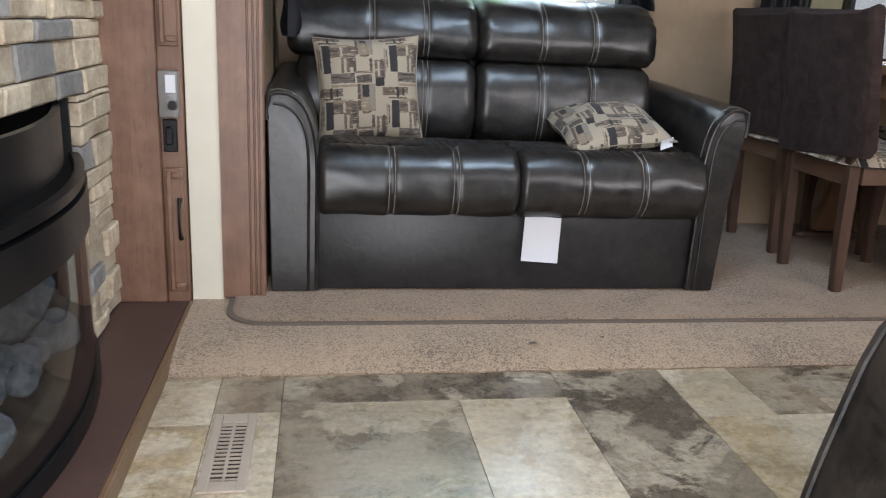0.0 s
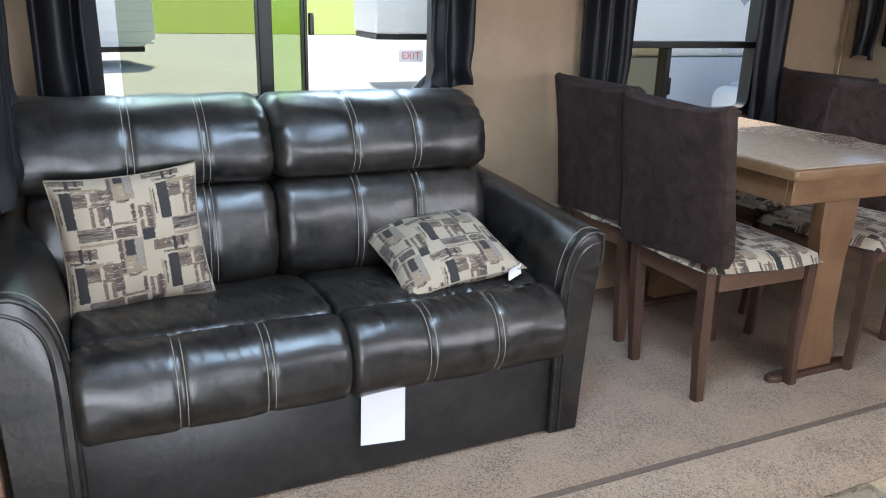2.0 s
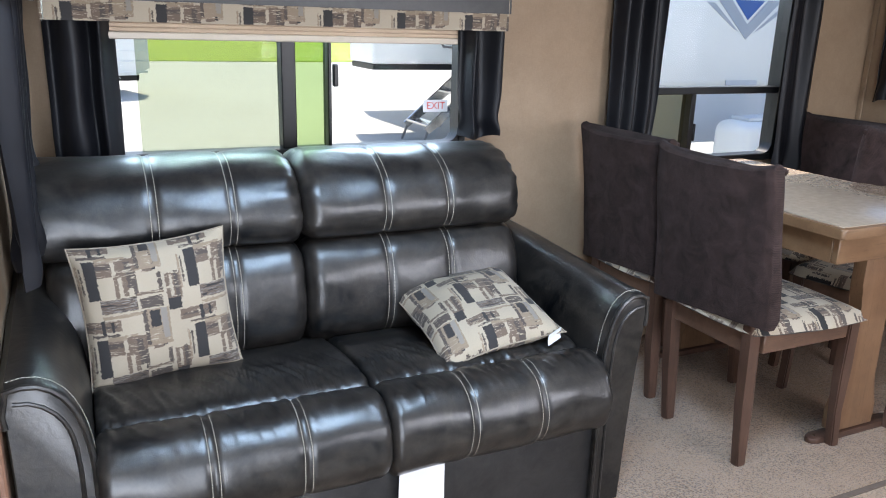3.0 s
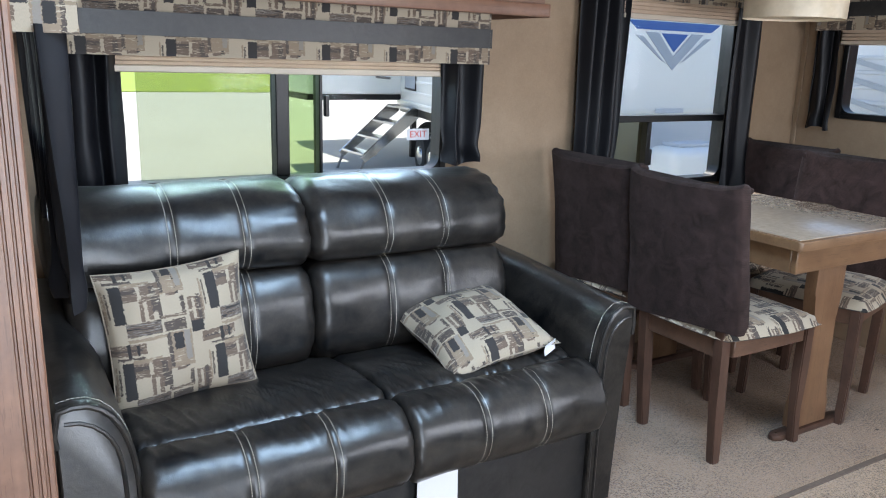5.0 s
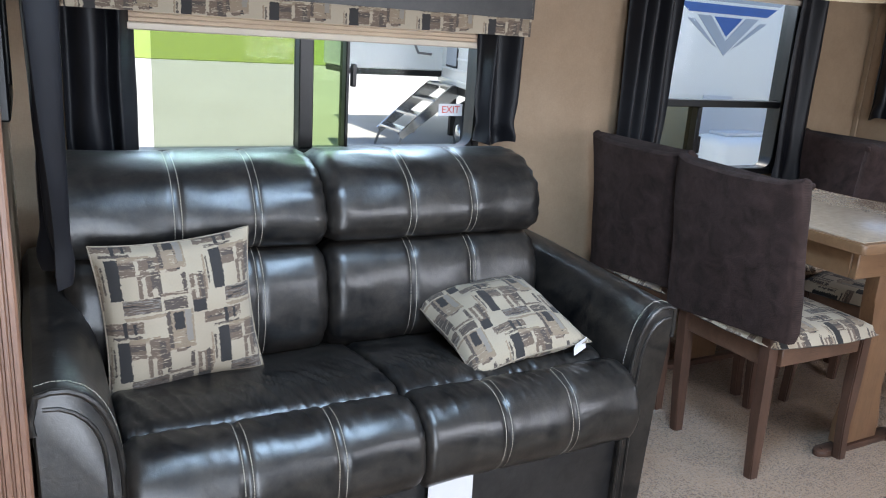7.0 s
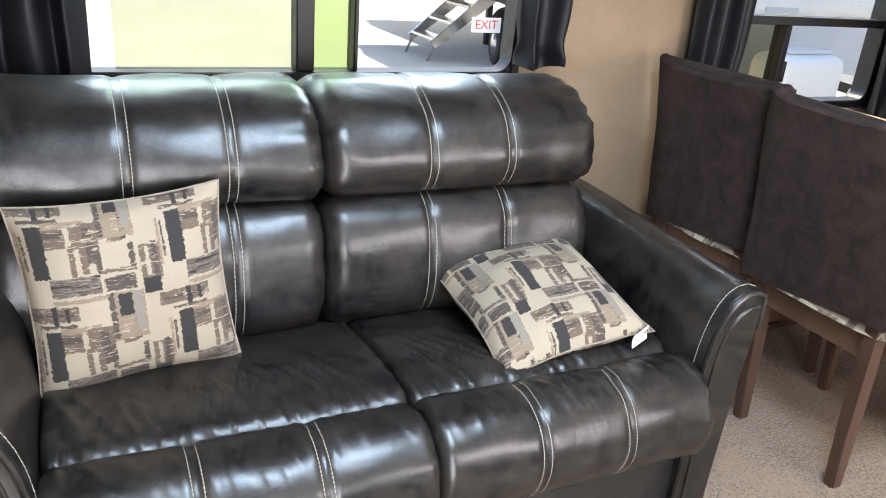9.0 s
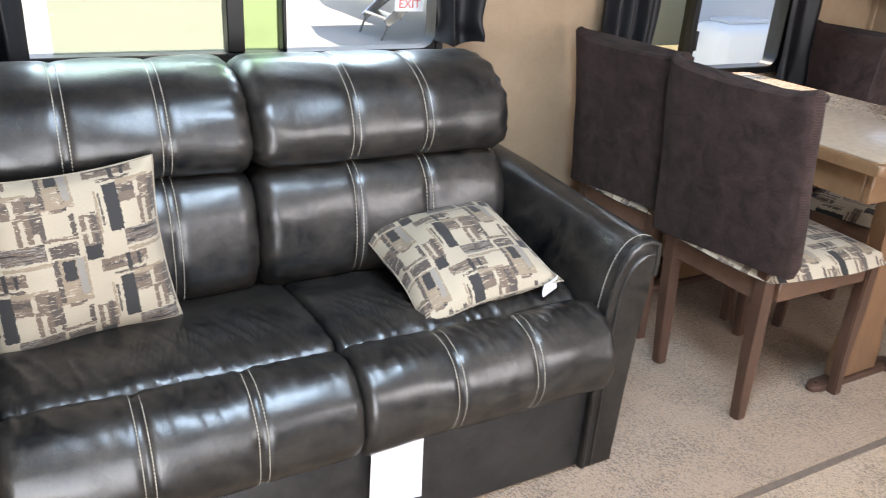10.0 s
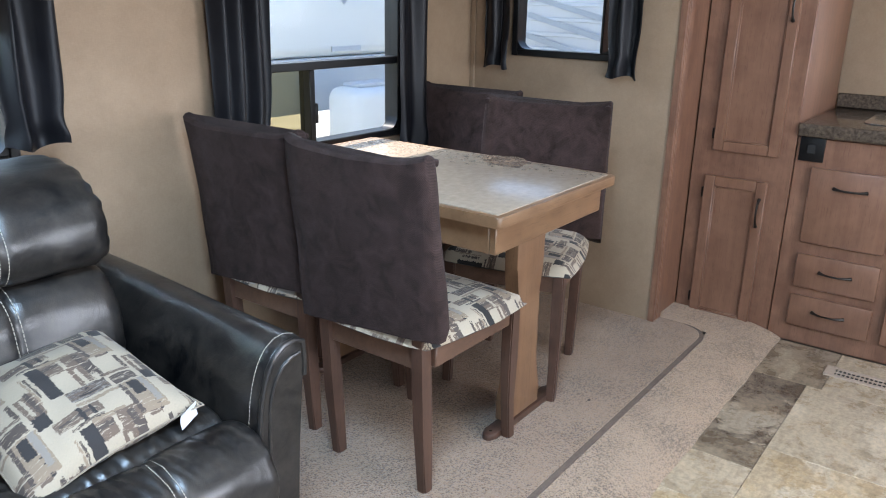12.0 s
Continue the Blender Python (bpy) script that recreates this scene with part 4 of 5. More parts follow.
def arm_outline(w, foot):
    """The arm across: outer foot, square outer lip, and the long curve down to the seat; outward distance and height."""
    return spline([(foot, 0.004, 0), (foot + (w - foot) * 0.35, 0.30, 0), (w - 0.006, 0.52, 0), (w, 0.560, 0), (w + 0.001, 0.585, 0), (w - 0.008, 0.598, 0), (w * 0.74, 0.606, 0), (w * 0.50, 0.600, 0), (w * 0.28, 0.572, 0), (w * 0.12, 0.522, 0), (w * 0.03, 0.455, 0), (0.0, 0.38, 0), (0.0, 0.20, 0), (0.0, 0.004, 0)], 48)


for side, inner, sgn, wide, foot in (("left", -0.458, -1, 0.156, 0.142), ("right", 0.742, 1, 0.136, 0.095)):
    pts = arm_outline(wide, foot)
    mid = wide * 0.5
    bm = bmesh.new()
    rows = []
    for i, y in enumerate((2.702, 2.705, 2.712, 2.73, 2.80, 2.95, 3.1, 3.25, 3.4, 3.49, 3.50)):
        ring = []
        for k, p in enumerate(pts):
            o = (0.012, 0.005, 0.0015)[i] if i < 3 else 0.0
            w = 0.004 * noise.noise(Vector((y * 7, k * 0.3, sgn * 3))) if 2 < i < 9 else 0
            rise = 0.035 * max(0.0, (y - 2.75) / 0.7) * max(0.0, min(1.0, (p.y - 0.4) / 0.2))
            ring.append(bm.verts.new((inner + sgn * ((p.x - mid) * (1 - o * 6) + mid + w), y, max(0.004, p.y * (1 - o * 1.2) + w + rise))))
        rows.append(ring)
    for r0, r1 in zip(rows, rows[1:]):
        for k in range(len(pts) - 1):
            bm.faces.new((r0[k], r0[k + 1], r1[k + 1], r1[k]))
        bm.faces.new((r0[-1], r0[0], r1[0], r1[-1]))
    bm.faces.new(rows[0])
    bm.faces.new(rows[-1][::-1])
    arm = part("arm", bm, M_LEATHER, sofa)
    # two welts round the front panel, and the row of thread behind the first
    for inset, r in ((0.002, 0.0065), (0.027, 0.0048)):
        line = []
        for p in pts[19:]:
            high = max(0.0, min(1.0, (p.y - 0.44) / 0.14))
            out = (p.x - mid) * 0.955 + mid + inset * (1 - 0.35 * high)
            if out < wide * 0.985:
                line.append((inner + sgn * out, 2.7025, max(0.008, p.y * 0.993 - inset * 1.25 * high)))
        part("piping", tube(bmesh.new(), line, r, 8), M_LEATHER, arm)
    th = bmesh.new()
    top = [Vector((inner + sgn * p.x, 2.730, p.y + 0.0014)) for p in pts[17:34]]
    for a, b in zip(top, top[1:]):
        n = max(1, round((b - a).length / 0.008))
        for i in range(n):
            tube(th, [a + (b - a) * (i + 0.15) / n, a + (b - a) * (i + 0.85) / n], 0.0009, 4)
    part("stitching", th, M_THREAD, arm, "cream thread", smooth=False)
part("back_shell", boxed(-0.50, 0.79, 3.40, 3.52, 0.004, 0.80, bevel=0.03, segments=3), M_LEATHER2, sofa)
card = thing("hang_tag", (0.23, 2.685, 0.11), "blank white card hanging from the sofa seat", "tag")
def cardf(u, v):
    return (0.170 + u * 0.117 + 0.004 * v, 2.690 - 0.012 * (1 - v) * (0.4 + u * 0.6), 0.108 + v * 0.145 - 0.006 * u)
part("card", sheet(cardf, 6, 8, 0.0012), M_PAPER, card)


def pillow(m, size_u, size_v, plump, seed, label, shift=(0.0, 0.0)):
    """A square scatter cushion with drawn-out corners and a sewn edge."""
    ob = new("throw_pillow")
    BASES[ob] = Vector((0, 0, 0))
    tagged(ob, label, "pillow", "patchwork pillows")
    bm = bmesh.new()
    layer = bm.loops.layers.uv.verify()
    n = 30
    def place(i, j, s):
        u, v = i / n * 2 - 1, j / n * 2 - 1
        pull_in = 1 - 0.075 * (1 - v * v) * abs(u) ** 3, 1 - 0.075 * (1 - u * u) * abs(v) ** 3
        x, y = u * size_u / 2 * pull_in[0], v * size_v / 2 * pull_in[1]
        h = plump * (max(0.0, (1 - abs(u) ** 2.4) * (1 - abs(v) ** 2.4))) ** 0.55
        h += 0.010 * noise.noise(Vector((u * 1.6 + seed, v * 1.6, s * 2))) * (1 - max(abs(u), abs(v)) ** 4)
        h += 0.004 * noise.noise(Vector((u * 5 + seed, v * 5, s * 2))) * (1 - max(abs(u), abs(v)) ** 6)
        return Vector((x, y, s * h + 0.012 * noise.noise(Vector((u * 1.2, v * 1.2, seed)))))
    g = {}
    for s in (1, -1):
        for i in range(n + 1):
            for j in range(n + 1):
                rim = i in (0, n) or j in (0, n)
                g[i, j, s] = g[i, j, 1] if rim and s < 0 else bm.verts.new(place(i, j, s))
        for i in range(n):
            for j in range(n):
                c = [(i, j), (i + 1, j), (i + 1, j + 1), (i, j + 1)]
                f = bm.faces.new([g[a, b, s] for a, b in (c if s > 0 else c[::-1])])
                for loop, (a, b) in zip(f.loops, c if s > 0 else c[::-1]):
                    loop[layer].uv = (a / n * size_u + shift[0], (b / n - 1) * size_v + shift[1])
    part("cover", bm, M_PRINT, ob)
    edge = [(i, 0) for i in range(n)] + [(n, j) for j in range(n)] + [(i, n) for i in range(n, 0, -1)] + [(0, j) for j in range(n, 0, -1)]
    part("seam", tube(bmesh.new(), [place(i, j, 1) * 1.004 for i, j in edge], 0.0020, 6, True), M_SEAM, ob)
    ob.matrix_basis = m
    return ob


pillow(pose(-0.296, 3.073, 0.585, 79.6, -3.5, 2.8), 0.352, 0.349, 0.066, 0.40, "patchwork print pillow upright against the sofa back", (-0.022, 0.031))
pillow(pose(0.514, 2.990, 0.501, 13.5, -5.5, 0.8), 0.358, 0.372, 0.064, 1.31, "patchwork print pillow lying by the sofa arm", (0.09, -0.05))
ct = thing("pillow_label", (0.64, 2.80, 0.45), "white sewn-in label hanging from the pillow", "tag")
def ctf(u, v):
    return (0.640 + 0.045 * u, 2.800 + 0.012 * u + 0.004 * math.sin(3 * v), 0.452 + 0.03 * v + 0.012 * u)
part("cloth", sheet(ctf, 4, 4, 0.0008), M_PAPER, ct)

# ---- dinette ----
table = thing("dinette_table", (1.77, 3.1, 0.0), "honey wood dinette table with a speckled laminate top", "table")
TX0, TX1, TY0, TY1 = 1.430, 2.095, 2.588, 3.600
def ringed(x0, x1, y0, y1, r, n=5):
    out = []
    for cx, cy, a0 in ((x1 - r, y0 + r, -90), (x1 - r, y1 - r, 0), (x0 + r, y1 - r, 90), (x0 + r, y0 + r, 180)):
        out += [(cx + r * math.cos(radians(a0 + 90 * i / n)), cy + r * math.sin(radians(a0 + 90 * i / n))) for i in range(n + 1)]
    return out
part("edge_band", prism(bmesh.new(), ringed(TX0, TX1, TY0, TY1, 0.012), 0.722, 0.752, bevel=0.006), M_HONEYX, table)
part("tabletop", prism(bmesh.new(), ringed(TX0 + 0.018, TX1 - 0.018, TY0 + 0.018, TY1 - 0.018, 0.006), 0.745, 0.7545, bevel=0.0012), M_TABLE, table, "grey-beige laminate")
def blot(u, v):
    a = 2 * math.pi * u
    r = v * (1 + 0.35 * noise.noise(Vector((math.cos(a) * 1.6, math.sin(a) * 1.6, 4.0))) + 0.12 * noise.noise(Vector((math.cos(a) * 6, math.sin(a) * 6, 1.0))))
    return (2.03 + 0.075 * r * math.cos(a) + 0.03 * r * math.sin(a), 2.955 + 0.10 * r * math.sin(a), 0.7549)
part("stain", sheet(blot, 40, 5, 0.0003), M_STAIN, table, "dried brownish glue stain")
for args in ((1.462, 2.06, 2.618, 2.640), (1.462, 2.06, 3.56, 3.582)):
    part("apron", boxed(*args, 0.640, 0.722, bevel=0.003), M_HONEYX, table)
for x in (1.462, 2.040):
    part("apron", boxed(x, x + 0.020, 2.640, 3.56, 0.640, 0.722, bevel=0.003), M_HONEYX, table)
LEG = [(-0.092, 0.03), (-0.092, 0.10), (-0.074, 0.13), (-0.060, 0.20), (-0.060, 0.42), (-0.066, 0.48), (-0.078, 0.52), (-0.078, 0.64)]
for y in (2.690, 3.40):
    out = LEG + [(-x, z) for x, z in LEG[::-1]]
    part("leg", prism(bmesh.new(), [(x + 1.775, z) for x, z in out], -(y + 0.045), -y, pose(0, 0, 0, 90, 0, 0), bevel=0.004), M_HONEYZ, table)
    foot = [(1.625 - 0.03 * math.cos(radians(a)), y + 0.0225 + 0.022 * math.sin(radians(a))) for a in range(-90, 91, 15)] + [(1.975 + 0.03 * math.cos(radians(a)), y + 0.0225 + 0.022 * math.sin(radians(a))) for a in range(90, -91, -15)]
    part("foot", prism(bmesh.new(), foot, 0.0, 0.020, bevel=0.005), M_CHAIRWOOD, table)
    part("screw", lathe(bmesh.new(), [(0.005, 0.0), (0.005, 0.0015), (0.003, 0.0022)], (1.626, y + 0.0225, 0.020), 10), M_STEEL, table)


def chair_parts(seed):
    """A dining chair that faces +x, its seat's middle above the origin: splayed legs, rails, printed seat and a slipcovered back."""
    ob = new("dining_chair")
    BASES[ob] = Vector((0, 0, 0))
    def leg(points, w, d):
        bm = bmesh.new()
        rings = [[bm.verts.new((x + sx * d * k, y + sy * w * k, z)) for sx, sy in ((-0.5, -0.5), (0.5, -0.5), (0.5, 0.5), (-0.5, 0.5))] for x, y, z, k in points]
        for a, b in zip(rings, rings[1:]):
            for i in range(4):
                bm.faces.new((a[i], a[(i + 1) % 4], b[(i + 1) % 4], b[i]))
        bm.faces.new(rings[0][::-1])
        bm.faces.new(rings[-1])
        es = [e for e in bm.edges if abs(e.verts[0].co.z - e.verts[1].co.z) > 0.01]
        bmesh.ops.bevel(bm, geom=es, offset=0.004, segments=2, affect="EDGES")
        return bm
    for s in (-1, 1):
        part("leg", leg([(-0.160, s * 0.158, 0.0, 0.85), (-0.175, s * 0.160, 0.2, 0.95), (-0.185, s * 0.162, 0.40, 1), (-0.193, s * 0.164, 0.50, 0.9), (-0.203, s * 0.165, 0.62, 0.5)], 0.034, 0.042), M_CHAIRWOOD, ob)
        part("leg", leg([(0.215, s * 0.185, 0.0, 0.80), (0.203, s * 0.185, 0.12, 0.82), (0.200, s * 0.185, 0.26, 0.98), (0.203, s * 0.185, 0.435, 1.0)], 0.036, 0.042), M_CHAIRWOOD, ob)
        part("seat_rail", boxed(-0.165, 0.185, s * 0.181 - 0.011, s * 0.181 + 0.011, 0.375, 0.432, bevel=0.003), M_RAILWOOD, ob)
    part("seat_rail", boxed(0.192, 0.214, -0.168, 0.168, 0.375, 0.432, bevel=0.003), M_RAILWOOD, ob)
    part("seat_rail", boxed(-0.192, -0.170, -0.148, 0.148, 0.365, 0.432, bevel=0.003), M_RAILWOOD, ob)
    # seat pad, wider at the front, domed and softly edged
    bm = bmesh.new()
    layer = bm.loops.layers.uv.verify()
    n = 22
    g = {}
    for i in range(n + 1):
        for j in range(n + 1):
            u, v = i / n * 2 - 1, j / n * 2 - 1
            u2, v2 = u * math.sqrt(1 - 0.16 * v * v), v * math.sqrt(1 - 0.16 * u * u)
            x, y = 0.010 + u2 * 0.234, v2 * (0.226 + 0.018 * u2)
            r = max(abs(u), abs(v))
            z = 0.438 + 0.042 * max(0.0, 1 - r ** 7) ** 0.6 + 0.008 * (1 - u * u) * (1 - v * v) + 0.003 * noise.noise(Vector((u * 2, v * 2, seed)))
            g[i, j] = bm.verts.new((x, y, z))
    for i in range(n):
        for j in range(n):
            c = [(i, j), (i + 1, j), (i + 1, j + 1), (i, j + 1)]
            f = bm.faces.new([g[k] for k in c])
            for loop, (a, b) in zip(f.loops, c):
                loop[layer].uv = (a / n * 0.46 + seed, b / n * 0.46 + seed * 0.6)
    rim = [g[i, 0] for i in range(n)] + [g[n, j] for j in range(n)] + [g[i, n] for i in range(n, 0, -1)] + [g[0, j] for j in range(n, 0, -1)]
    low = [bm.verts.new((v.co.x * 0.97, v.co.y * 0.97, 0.4325)) for v in rim]
    for i in range(len(rim)):
        bm.faces.new((rim[i], low[i], low[(i + 1) % len(rim)], rim[(i + 1) % len(rim)]))
    bm.faces.new(low)
    part("seat", bm, M_PRINTSEAT, ob, "padded seat in patchwork print")
    # loose slipcover over the back: a flattened sleeve closed at its top
    bm = bmesh.new()
    sides, rows = 56, 26
    rings = []
    for r in range(rows + 1):
        v = r / rows
        ring = []
        for k in range(sides):
            a = 2 * math.pi * k / sides
            cx, cy = math.cos(a), math.sin(a)
            px = math.copysign(abs(cx) ** 0.30, cx)
            py = math.copysign(abs(cy) ** 0.30, cy)
            width = 0.230 + 0.008 * (1 - v) + 0.006 * noise.noise(Vector((v * 3, py, seed)))
            thick = 0.026 + 0.008 * (1 - v) + 0.004 * noise.noise(Vector((v * 4, py * 3, seed + 2)))
            top = 0.915 - 0.012 * (1 - py * py) + 0.012 * abs(py) ** 8 + 0.004 * noise.noise(Vector((py * 4, seed, 0)))
            hem = 0.432 + (0.020 if cx < 0 else 0.045) - 0.022 * py + 0.010 * noise.noise(Vector((py * 2.5, seed + 5, cx)))
            z = hem + (top - hem) * v
            lean = -0.185 - 0.062 * max(0.0, (z - 0.42) / 0.5) ** 1.3 - 0.018 * (1 - py * py) * v
            fold = 0.0045 * noise.noise(Vector((py * 5 + seed, z * 3, px))) + 0.0025 * noise.noise(Vector((py * 14 + seed, z * 6, px)))
            ring.append(bm.verts.new((lean + px * thick + fold, py * width, z)))
        rings.append(ring)
    # softened top: one more ring drawn in
    for inset, up in ((0.72, 0.007), (0.25, 0.010)):
        base = rings[rows]
        mid = sum((v.co for v in base), Vector()) / sides
        rings.append([bm.verts.new((mid.x + (v.co.x - mid.x) * inset, v.co.y * (0.985 if inset > 0.5 else 0.96), v.co.z + up)) for v in base])
    for r0, r1 in zip(rings, rings[1:]):
        for k in range(sides):
            bm.faces.new((r0[k], r0[(k + 1) % sides], r1[(k + 1) % sides], r1[k]))
    bm.faces.new(rings[-1])
    bm.faces.new(rings[0][::-1])
    cover = part("slipcover", bm, M_VELVET, ob, "loose dark brown velvety slipcover")
    for s in (-1, 1):
        tuck = bmesh.new()
        pts = [(-0.247 + 0.01 * i, s * (0.214 + 0.002 * i), 0.912 + 0.004 * math.sin(i)) for i in range(4)]
        tube(tuck, pts, lambda t: 0.006 + 0.004 * t, 8)
        part("corner_tuck", tuck, M_VELVET, cover)
    return ob


CHAIRS = [((1.452, 2.862, 0), 0, 0.2, "dining chair with brown slipcover at the table's aisle side"),
          ((1.492, 3.325, 0), 1.0, 1.7, "dining chair with brown slipcover against the wall by the sofa"),
          ((2.105, 2.918, 0), 195.0, 3.1, "dining chair with brown slipcover at the table's far aisle side"),
          ((2.195, 3.385, 0), 180.0, 4.6, "dining chair with brown slipcover in the far window corner")]
for at, turn, seed, label in CHAIRS:
    ch = chair_parts(seed)
    tagged(ch, label, "chair", "chairs round the dinette table")
    ch.matrix_basis = pose(*at, 0, 0, turn)

# ---- pendant ----
lamp = thing("pendant_lamp", (1.95, 3.1, 1.435), "drum pendant lamp still in crinkled plastic wrap", "lamp")
bm = bmesh.new()
def drum(u, v):
    a = 2 * math.pi * u
    r = 0.178 + 0.003 * noise.noise(Vector((math.cos(a) * 4, math.sin(a) * 4, v * 5)))
    return (1.95 + r * math.cos(a), 3.1 + r * math.sin(a), 1.437 + 0.26 * v)
part("shade", sheet(drum, 64, 10, 0.003), M_LAMPSHADE, lamp)
part("diffuser", lathe(bmesh.new(), [(0.168, 0.0), (0.170, 0.004), (0.05, 0.006)], (1.95, 3.1, 1.445), 40), M_LAMPSHADE, lamp)
part("stem", tube(bmesh.new(), [(1.95, 3.1, 1.45), (1.95, 3.1, 1.965)], 0.008, 10), M_HANDLE, lamp)
part("canopy", lathe(bmesh.new(), [(0.03, -0.03), (0.06, -0.012), (0.06, 0.0)], (1.95, 3.1, 1.98), 24), M_HANDLE, lamp)

# ---- kitchen ----
pantry = thing("pantry_cabinet", (3.4, 2.48, LOW), "tall stained maple pantry cabinet with two panelled doors", "cabinet")
part("body", boxed(3.105, 3.75, 2.297, 2.695, LOW, 2.09, bevel=0.003), M_WOODZ, pantry)
d = panel_door(2.352, 2.612, 0.692, 1.42, 3.105, "x", pantry)
pull(d, "x", 3.083, 2.372, 1.26, 0.10, True)
d2 = panel_door(2.376, 2.628, -0.045, 0.586, 3.105, "x", pantry)
pull(d2, "x", 3.083, 2.397, 0.46, 0.115, True)
for z, dd, u in ((0.76, d, 2.616), (1.36, d, 2.616), (0.04, d2, 2.632), (0.51, d2, 2.632)):
    part("hinge", boxed(3.088, 3.1045, u - 0.003, u + 0.006, z - 0.022, z + 0.022, bevel=0.002), M_HANDLE, dd)
base = thing("kitchen_base_cabinet", (3.4, 1.75, LOW), "stained maple base cabinet with three drawers", "cabinet")
part("body", boxed(3.110, 3.74, 1.20, 2.294, LOW, 0.782, bevel=0.003), M_WOODZ, base)
for z0, z1 in ((0.372, 0.672), (0.186, 0.325), (0.020, 0.152)):
    dr = part("drawer_front", boxed(3.088, 3.108, 1.926, 2.226, z0, z1, bevel=0.007, segments=2), M_DOOR, base)
    pull(dr, "x", 3.088, 2.076, z1 - 0.07 if z1 > 0.5 else (z0 + z1) / 2 + 0.006, 0.115, False)
panel_door(1.56, 1.885, 0.02, 0.672, 3.110, "x", base)
panel_door(1.225, 1.545, 0.02, 0.672, 3.110, "x", base)
out = thing("outlet_box", (3.10, 2.236, 0.69), "black outlet cover on the cabinet end", "outlet")
part("plate", boxed(3.096, 3.1095, 2.192, 2.282, 0.692, 0.788, bevel=0.004, segments=2), M_BLACK, out)
part("socket", boxed(3.090, 3.096, 2.222, 2.254, 0.722, 0.760, bevel=0.003), M_DARK, out)
top = thing("worktop", (3.4, 1.75, 0.79), "dark speckled laminate kitchen worktop", "worktop")
part("slab", boxed(3.072, 3.755, 1.18, 2.292, 0.788, 0.838, bevel=0.009, segments=3), M_COUNTER, top)
part("upstand", boxed(3.735, 3.757, 1.18, 2.292, 0.838, 0.90, bevel=0.004), M_COUNTER, top)
sink = thing("sink_rim", (3.45, 1.9, 0.838), "steel sink rim set in the worktop", "sink")
part("rim", prism(bmesh.new(), ringed(3.22, 3.62, 1.55, 2.10, 0.05), 0.838, 0.843, bevel=0.001), M_STEEL, sink)


def register(name, x0, x1, y0, y1, z, label):
    """A floor register: a rim with two rows of slots over a dark duct."""
    ob = thing(name, ((x0 + x1) / 2, (y0 + y1) / 2, z), label, "floor register", "floor registers")
    part("duct", boxed(x0 + 0.012, x1 - 0.012, y0 + 0.02, y1 - 0.02, z, z + 0.0015), M_DARK, ob)
    w = 0.020
    for a in ((x0, x0 + w, y0, y1), (x1 - w, x1, y0, y1), (x0 + w, x1 - w, y0, y0 + 0.035), (x0 + w, x1 - w, y1 - 0.035, y1)):
        part("rim", boxed(*a, z, z + 0.006, bevel=0.0015), M_VENT, ob)
    xm = (x0 + x1) / 2
    part("bar", boxed(xm - 0.003, xm + 0.003, y0 + 0.035, y1 - 0.035, z, z + 0.0055), M_VENT, ob)
    n = 15
    for i in range(n):
        y = y0 + 0.035 + (y1 - y0 - 0.07) * (i + 0.5) / n
        for a, b in ((x0 + w, xm - 0.003), (xm + 0.003, x1 - w)):
            part("slat", boxed(a, b, y - 0.0026, y + 0.0026, z + 0.0005, z + 0.0045), M_VENT, ob)


register("floor_register", -0.683, -0.590, 1.735, 2.033, LOW, "taupe metal floor register in the slate-look vinyl")
register("floor_register", 2.862, 2.955, 1.725, 2.024, LOW, "taupe metal floor register near the kitchen drawers")

# ---- fireplace corner ----
hearth = thing("hearth_platform", (-1.08, 1.7, LOW), "dark brown laminate hearth with a maple edge", "hearth")
part("top", boxed(-1.34, -0.834, 0.75, 2.655, LOW, -0.012, bevel=0.002), M_HEARTH, hearth)
part("edge", boxed(-0.834, -0.820, 0.75, 2.655, LOW, -0.010, bevel=0.003), M_HONEYX, hearth)
unit = thing("entertainment_cabinet", (-0.96, 2.74, LOW), "stained maple corner cabinet with control panel and doors", "cabinet")
part("panel", boxed(-1.345, -0.892, 2.645, 2.835, -0.012, 2.09, bevel=0.003), M_WOODZ, unit)
part("side", boxed(-0.892, -0.828, 2.66, 2.835, LOW, 2.09, bevel=0.002), M_DOOR, unit)
for z0, z1 in ((0.02, 0.385), (0.715, 1.5)):
    dd = part("door", boxed(-0.886, -0.834, 2.648, 2.66, z0, z1, bevel=0.003), M_DOOR, unit)
    part("bead", boxed(-0.880, -0.866, 2.640, 2.648, z0 + 0.006, z1 - 0.006, bevel=0.003), M_WOODZ, dd)
    part("bead", boxed(-0.866, -0.836, 2.640, 2.648, z1 - 0.028, z1 - 0.012, bevel=0.003), M_WOODZ, dd)
    part("bead", boxed(-0.866, -0.836, 2.640, 2.648, z0 + 0.012, z0 + 0.028, bevel=0.003), M_WOODZ, dd)
    if z0 < 0.5:
        pull(dd, "y", 2.648, -0.846, 0.24, 0.115, True)
ctl = thing("control_panel", (-0.86, 2.64, 0.53), "grey wall control with a dial and white face", "control panel")
part("housing", boxed(-0.886, -0.836, 2.618, 2.6595, 0.528, 0.652, bevel=0.005, segments=2), M_CHROME, ctl)
part("face", boxed(-0.866, -0.840, 2.6155, 2.618, 0.595, 0.642, bevel=0.0006), M_PAPER, ctl)
part("knob", lathe(bmesh.new(), [(0.011, 0.012), (0.013, 0.004), (0.011, -0.012)], (-0.848, 2.610, 0.562), 14, "y"), M_BLACK, ctl)
